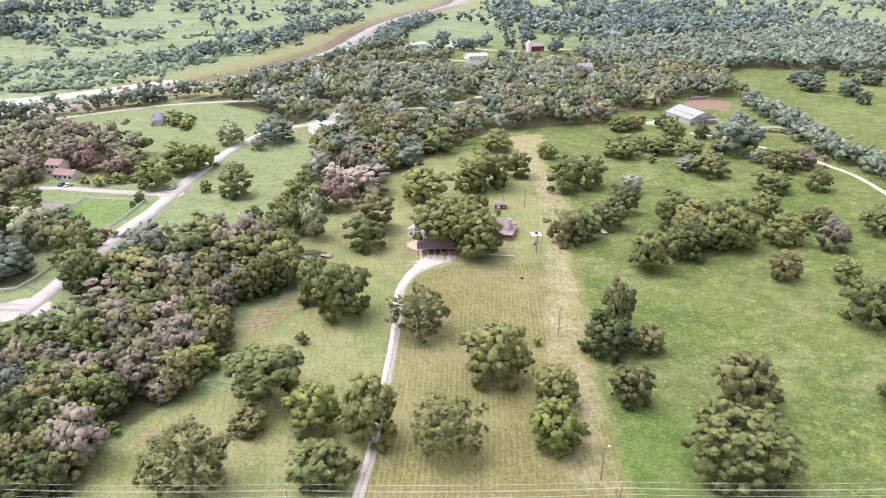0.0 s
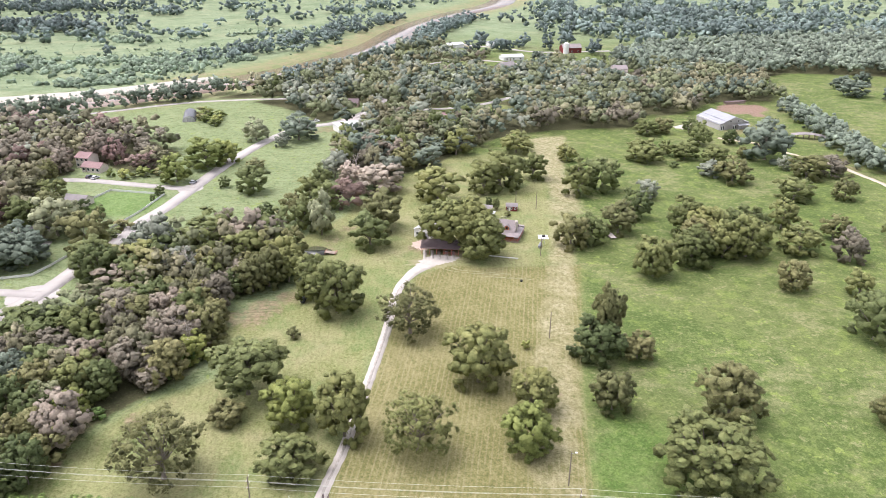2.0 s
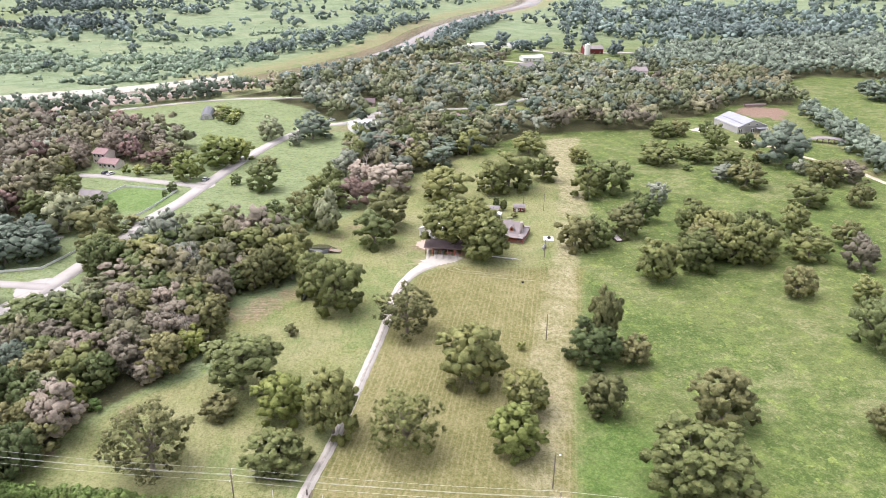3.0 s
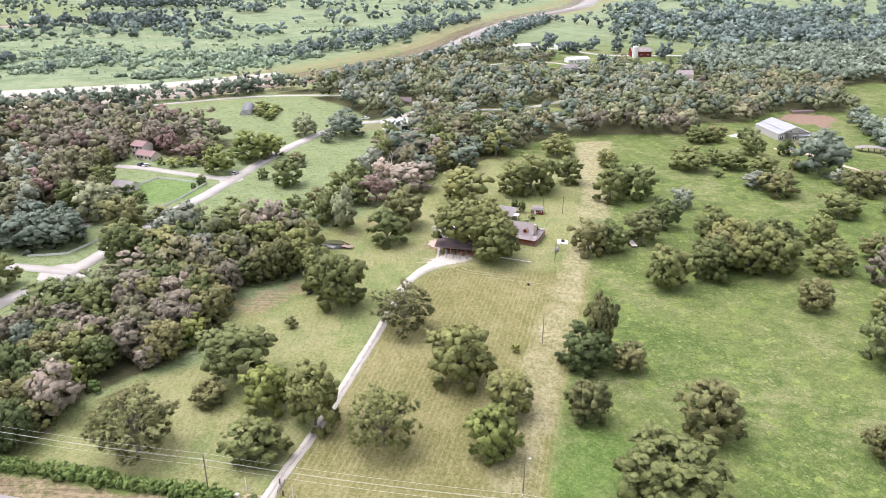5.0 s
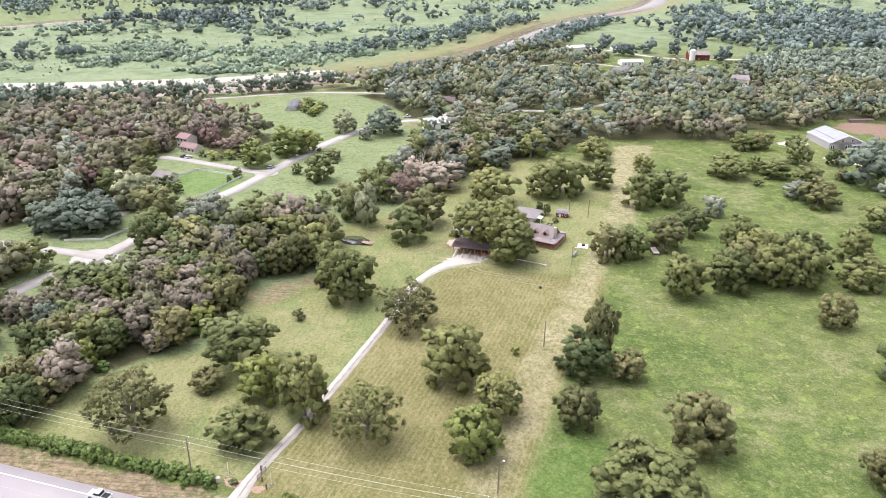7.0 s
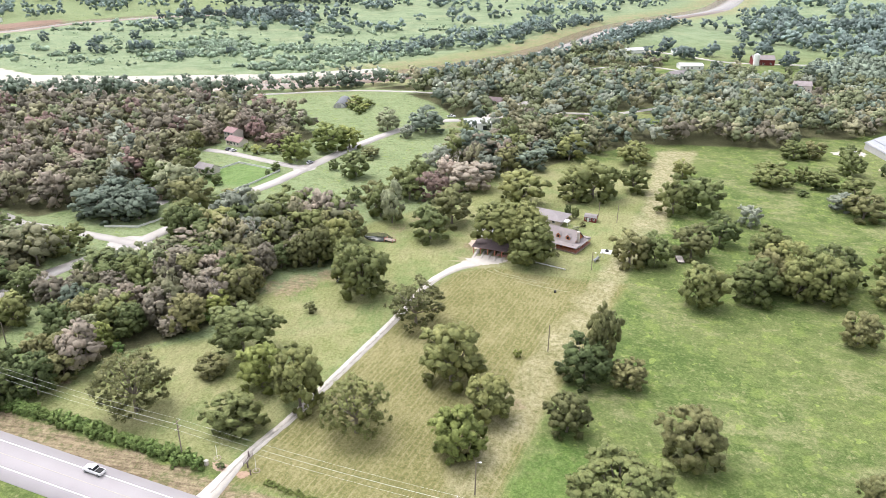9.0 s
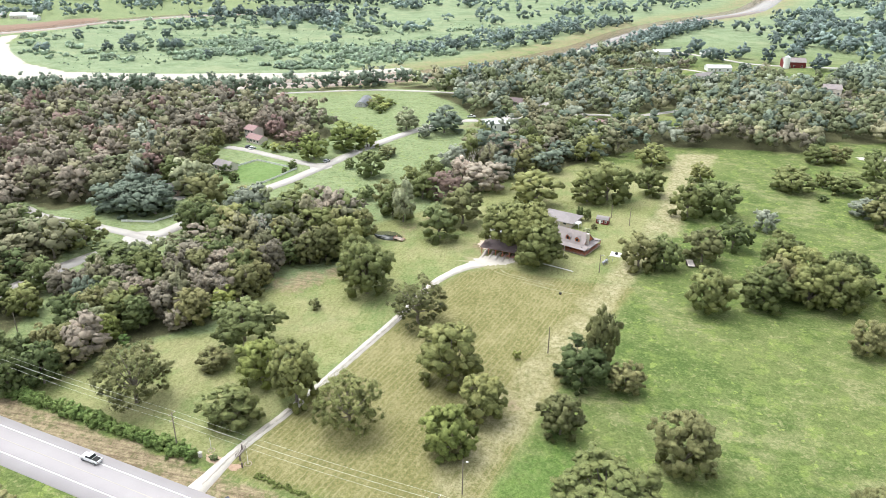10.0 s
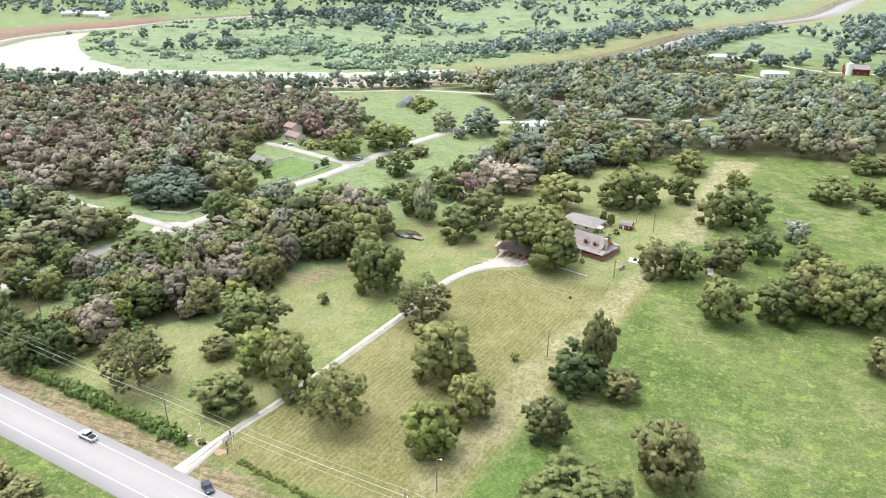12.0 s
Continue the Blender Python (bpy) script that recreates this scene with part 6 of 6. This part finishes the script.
# ---------------------------------------------------------------- yard things
trampoline = thing("concrete_pad", 78.6, 254.8, FARM_TURN + 5, 0, "square white concrete pad with a dark fire pit", "pad")
part("slab", boxed(-2.0, 2.0, -2.0, 2.0, 0, 0.18, bevel=0.03), WHITE_PAINT, trampoline)
bm = rod(bmesh.new(), (0.2, 0.2, 0.18), (0.2, 0.2, 0.75), 0.75, 0.6, 12)
part("fire_pit", bm, RUBBER, trampoline, "dark round fire pit")
flat = thing("flat_trailer", 105.4, 252.6, FARM_TURN + 20, 0, "flat trailer with a pale plank deck under trees", "trailer")
part("deck", boxed(-1.2, 1.2, -2.9, 2.9, 0.62, 0.74), STONE, flat, "pale plank deck")
for x in (-1.25, 1.25):
    part("side_rail", boxed(x - 0.06, x + 0.06, -2.9, 2.9, 0.55, 0.86), BROWN_ROOF, flat)
for x in (-1.36, 1.36):
    for y in (-0.5, 0.5):
        part("wheel", rod(bmesh.new(), (x - 0.1, y, 0.34), (x + 0.1, y, 0.34), 0.34, sides=14), RUBBER, flat)
part("drawbar", boxed(-0.06, 0.06, -4.3, -2.9, 0.5, 0.6), BROWN_ROOF, flat)
tank = thing("propane_tank", 74.9, 245.4, 64, 0, "pale grey horizontal propane tank on legs in the yard", "tank")
bm = rod(bmesh.new(), (-1.6, 0, 0.95), (1.6, 0, 0.95), 0.5, sides=18)
for s in (-1, 1):
    r = bmesh.ops.create_uvsphere(bm, u_segments=18, v_segments=8, radius=0.5)
    for v in r["verts"]:
        v.co = Vector((s * 1.6 + v.co.z * 0.7, v.co.x, 0.95 + v.co.y))
part("body", bm, GREY_METAL, tank, smooth=True)
for x in (-1.1, 1.1):
    part("leg", boxed(x - 0.1, x + 0.1, -0.35, 0.35, 0, 0.6), CONCRETE, tank)
part("valve_dome", rod(bmesh.new(), (0, 0, 1.4), (0, 0, 1.68), 0.2, sides=12), GREY_METAL, tank)
swing = thing("swing_frame", 76.2, 247.2, 60, 0, "thin metal swing frame on the lawn", "swing")
for x in (-1.6, 1.6):
    for y in (-0.8, 0.8):
        part("leg", rod(bmesh.new(), (x, y, 0), (x, 0, 2.4), 0.05, sides=6), GREY_METAL, swing)
part("top_bar", rod(bmesh.new(), (-1.7, 0, 2.4), (1.7, 0, 2.4), 0.05, sides=6), GREY_METAL, swing)
beam = thing("low_rail", 58.5, 237.0, -20, 0, "long white low timber rail along the yard", "rail")
part("beam", boxed(-6.0, 6.0, -0.15, 0.15, 0.22, 0.48, bevel=0.02), WHITE_PAINT, beam)
for x in np.linspace(-5.5, 5.5, 5):
    part("post", boxed(x - 0.1, x + 0.1, -0.1, 0.1, 0, 0.22), WHITE_PAINT, beam)
stump = thing("stump", 61.35, 216.6, 0, 0, "small dark feed tub on mown grass", "tub")
part("body", rod(bmesh.new(), (0, 0, 0), (0, 0, 0.55), 0.35, 0.5, 12), RUBBER, stump)
dock = thing("dock", -4.6, 247.6, -20, 0, "small weathered red-brown dock at the pond edge", "dock")
for k in range(9):
    part("plank", boxed(-2.2, 2.2, -1.1 + 0.25 * k, -0.88 + 0.25 * k, 0.38, 0.44), WEATHERED, dock)
for x in (-2, 2):
    for y in (-1.0, 1.0):
        part("post", boxed(x - 0.08, x + 0.08, y - 0.08, y + 0.08, -0.5, 0.95), RED_WOOD, dock)
    part("rail", boxed(x - 0.05, x + 0.05, -1.1, 1.1, 0.85, 0.95), RED_WOOD, dock)
birdhouse = thing("yard_lamp", 59.6, 247.5, 0, 0, "slim pale yard post on the farmhouse lawn", "post")
part("post", rod(bmesh.new(), (0, 0, 0), (0, 0, 4.2), 0.07, sides=8), WHITE_PAINT, birdhouse)
part("head", boxed(-0.15, 0.15, -0.15, 0.15, 4.2, 4.5), WHITE_PAINT, birdhouse)

# ---------------------------------------------------------------- gate on the drive
for x, y, h_ in ((-10.9, 115.0, 3.6), (-0.3, 112.8, 3.6)):
    ob = thing("entrance_post", x, y, 0, 0, "thin pale post in a ring of dull stones by the drive", "post", "entrance posts")
    part("post", rod(bmesh.new(), (0, 0, 0), (0, 0, h_), 0.06, sides=8), WHITE_PAINT, ob)
    for k in range(22):
        a_ = k * 2 * math.pi / 22
        bm = bmesh.new()
        bmesh.ops.create_icosphere(bm, subdivisions=1, radius=0.11)
        for v in bm.verts:
            v.co = Vector((v.co.x * 1.2 + 0.8 * math.cos(a_), v.co.y * 1.2 + 0.8 * math.sin(a_), max(-0.02, v.co.z * 0.8 + 0.05)))
        part("stone", bm, WEATHERED, ob)
def gate_pier(x, y, h_, label):
    ob = thing("gate_pier", x, y, FARM_TURN, 0, label, "pier", "gate piers")
    part("body", boxed(-0.35, 0.35, -0.35, 0.35, 0, h_, bevel=0.03), STONE, ob)
    part("cap", boxed(-0.45, 0.45, -0.45, 0.45, h_, h_ + 0.14, bevel=0.03), CONCRETE, ob)
gate_pier(-12.2, 112.3, 1.2, "low pale stone pier at the end of a hedge")
for x, y in ((-4.0, 117.0), (-2.6, 113.4), (-0.9, 111.2)):
    ob = thing("gate_post", x, y, FARM_TURN, 0, "red-brown timber gate post beside the drive", "post", "gate posts")
    part("post", boxed(-0.14, 0.14, -0.14, 0.14, 0, 1.5, bevel=0.02), BROWN_ROOF, ob)
fence = thing("farm_gate", -3.3, 115.2, 75, 0, "open brown rail gate standing along the drive", "gate")
for z in (0.35, 0.7, 1.05, 1.4):
    part("rail", boxed(-1.7, 1.7, -0.03, 0.03, z, z + 0.08), BROWN_ROOF, fence)
for x in (-1.7, 0, 1.7):
    part("upright", boxed(x - 0.04, x + 0.04, -0.04, 0.04, 0.0, 1.5), BROWN_ROOF, fence)
bedside = pad("flower_bed", -2.8, 111.0, 1.5, 1.2, 0, 0.018, worn("bed_soil", (0.26, 0.17, 0.12), (0.40, 0.28, 0.20), 1.0), "bare brown flower bed beside a gate", "bed", 12)
pad("flower_bed", -8.6, 112.4, 2.6, 1.3, -12, 0.014, worn("bed_soil", (0.33, 0.23, 0.16), (0.46, 0.34, 0.25), 1.0), "bare brown bed round a small bush", "bed", 13)

# ---------------------------------------------------------------- poles and wires
def pole(x, y, h_, label, arms=(), lean=0.0, lamp=False):
    ob = thing("utility_pole", x, y, -10.8, 0, label, "pole", "utility poles")
    part("pole", rod(bmesh.new(), (0, 0, -0.2), (lean, 0, h_), 0.17, 0.12, 8), POLE_WOOD, ob)
    for z in arms:
        arm = part("crossarm", boxed(-0.06, 0.06, -1.0, 1.0, z - 0.06, z + 0.06), WEATHERED, ob)
        for y_ in (-0.85, 0.85):
            part("insulator", rod(bmesh.new(), (0, y_, z + 0.06), (0, y_, z + 0.3), 0.07, sides=8), WHITE_PAINT, arm)
    if lamp:
        a_ = part("lamp_arm", rod(bmesh.new(), (lean, 0, h_ - 0.6), (lean + 0.9, 0, h_ - 0.2), 0.04, sides=6), GREY_METAL, ob)
        part("lamp_head", boxed(lean + 0.75, lean + 1.25, -0.14, 0.14, h_ - 0.32, h_ - 0.14), WHITE_PAINT, a_)
    return ob


LINE = [(-143.5, 136.5, 11.4), (-81, 124.6, 11.4), (-18.5, 113.0, 11.0), (47.6, 101.8, 10.8), (113, 90.0, 10.8), (178, 78, 10.8)]
for x, y, h_ in LINE:
    pole(x, y, h_, "weathered timber power pole with a crossarm beside the highway", (h_ - 0.5, h_ - 2.2))
pole(49.6, 115.3, 9.4, "slim grey utility pole with a lamp at the field edge", lamp=True)
pole(61.4, 178.1, 8.8, "bare timber utility pole in the dry field strip")
pole(73.2, 237.2, 7.2, "timber yard pole with a lamp beside the farmhouse", lamp=True)
pole(83.1, 285.9, 8.0, "bare timber utility pole behind the red shed")
pole(75.6, 293.0, 6.0, "thin pole behind the red shed")
pole(-94, 148.5, 7.5, "timber pole among trees beside the lane")


def wire(p, q, sag, label):
    n = 14
    pts = [(np.array(p) * (1 - u) + np.array(q) * u - np.array((0, 0, 4 * sag * u * (1 - u))), 0.022) for u in np.linspace(0, 1, n)]
    V, F = tubes([pts], 5)
    tagged(new("power_line", mesh_of("power_line", V, F, WIRE)), label, "wire", "power lines")


for (x0, y0, h0), (x1, y1, h1) in zip(LINE, LINE[1:]):
    for z in (-0.2, -1.9):
        for s in (-0.85, 0.85):
            wire((x0 + 0.19 * s, y0 + 0.98 * s, h0 + z), (x1 + 0.19 * s, y1 + 0.98 * s, h1 + z), 0.7, "thin sagging power line above the highway verge")


# ---------------------------------------------------------------- white fence along the lane
def fence_run(points, height, label):
    ob = thing("fence", points[0][0], points[0][1], 0, 0, label, "fence")
    o = np.array(points[0], float)
    for p, q in zip(points, points[1:]):
        p, q = np.array(p, float) - o, np.array(q, float) - o
        d = q - p
        n = max(1, int(round(np.linalg.norm(d) / 2.4)))
        turn = math.degrees(math.atan2(d[1], d[0]))
        for k in range(n):
            m = p + d * (k + 0.5) / n
            w_ = np.linalg.norm(d) / n
            bm = boxed(-w_ / 2 + 0.07, w_ / 2 - 0.07, -0.03, 0.03, 0.08, height)
            pn = part("panel", bm, WHITE_PAINT, ob)
            pn.matrix_basis = pose(m[0], m[1], 0, 0, 0, turn)
            ps = part("post", boxed(-0.08, 0.08, -0.08, 0.08, 0, height + 0.12), WHITE_PAINT, ob)
            ps.matrix_basis = pose(*(p + d * k / n), 0, 0, 0, turn)


# ---------------------------------------------------------------- vehicles
def car_body(bm, profile, half):
    A = [bm.verts.new((x, -half, z)) for x, z in profile]
    B = [bm.verts.new((x, half, z)) for x, z in profile]
    fs = [bm.faces.new(A), bm.faces.new(B)] + [bm.faces.new((A[i - 1], A[i], B[i], B[i - 1])) for i in range(len(A))]
    bmesh.ops.recalc_face_normals(bm, faces=fs)
    return bm


def vehicle(name, x, y, turn, paint, label, pickup=False, z=0.0):
    ob = thing(name, x, y, turn, z, label, "car")
    L = 2.65 if pickup else 1.95
    if pickup:
        prof = [(-L, 0.5), (L, 0.5), (L, 0.95), (L - 0.15, 1.1), (1.25, 1.2), (-0.75, 1.2), (-0.75, 1.12), (-L, 1.12)]
        cab = [(1.2, 1.2), (0.55, 1.85), (-0.55, 1.85), (-0.78, 1.2)]
    else:
        prof = [(-L, 0.45), (L, 0.4), (L, 0.75), (1.15, 0.95), (-L + 0.1, 1.0), (-L, 0.85)]
        cab = [(1.1, 0.93), (0.35, 1.45), (-1.2, 1.45), (-1.8, 1.0)]
    body = part("body", car_body(bmesh.new(), prof, 0.92), paint, ob)
    part("cabin", car_body(bmesh.new(), cab, 0.8), DARK_GLASS, ob, "dark glazed cabin")
    (xa, za), (xb, zb) = cab[1], cab[2]
    part("roof", boxed(xb - 0.03, xa + 0.03, -0.8, 0.8, za, za + 0.05, bevel=0.02), paint, ob)
    if pickup:
        part("bed", boxed(-L + 0.12, -0.9, -0.75, 0.75, 1.121, 1.16), RUBBER, ob, "dark open load bed")
    for wx in (-L + 0.85, L - 0.85):
        for wy in (-0.86, 0.86):
            wh = part("wheel", rod(bmesh.new(), (wx, wy - 0.12, 0.36), (wx, wy + 0.12, 0.36), 0.36, sides=14), RUBBER, ob)
            part("rim", rod(bmesh.new(), (wx, wy - 0.125, 0.36), (wx, wy + 0.125, 0.36), 0.2, sides=10), GREY_METAL, wh)
    for wy in (-0.6, 0.6):
        part("headlight", boxed(L - 0.02, L + 0.02, wy - 0.18, wy + 0.18, 0.62, 0.8), WHITE_PAINT, ob)
        part("tail_light", boxed(-L - 0.02, -L + 0.02, wy - 0.12, wy + 0.12, 0.7, 0.9), BARN_RED, ob)
    return ob


vehicle("pickup_truck", -35.6, 104.8, 169.2, CAR_WHITE, "white pickup truck with a dark bed on the highway", True, 0.10)
vehicle("car", 2.0, 99.3, -36, CAR_DARK, "small dark blue car at the drive entrance", False, 0.10)
vehicle("car", -121.5, 349, 70, CAR_DARK, "dark car parked before a pink-roofed house")
vehicle("car", -118.3, 347.5, 60, CAR_WHITE, "white car parked before a pink-roofed house")
vehicle("pickup_truck", -17.5, 449.5, 20, CAR_WHITE, "white pickup parked beside the lane", True, 0.07)
vehicle("car", -70.5, 336, 70, CAR_SILVER, "silver car on the residential lane", False, 0.07)

LAWN_FENCE = [(-80.5, 320.5), (-85.5, 300), (-92.5, 281), (-99.5, 257), (-104, 246)]
fence_run(LAWN_FENCE, 0.95, "white board fence along the residential lane")
fence_run([(-80.5, 320.5), (-92, 324), (-106, 328.5), (-111, 317)], 0.95, "white board fence round a bright lawn")
fence_run([(-104, 246), (-107.5, 238.5), (-121, 236)], 0.95, "white board fence before dark oaks")
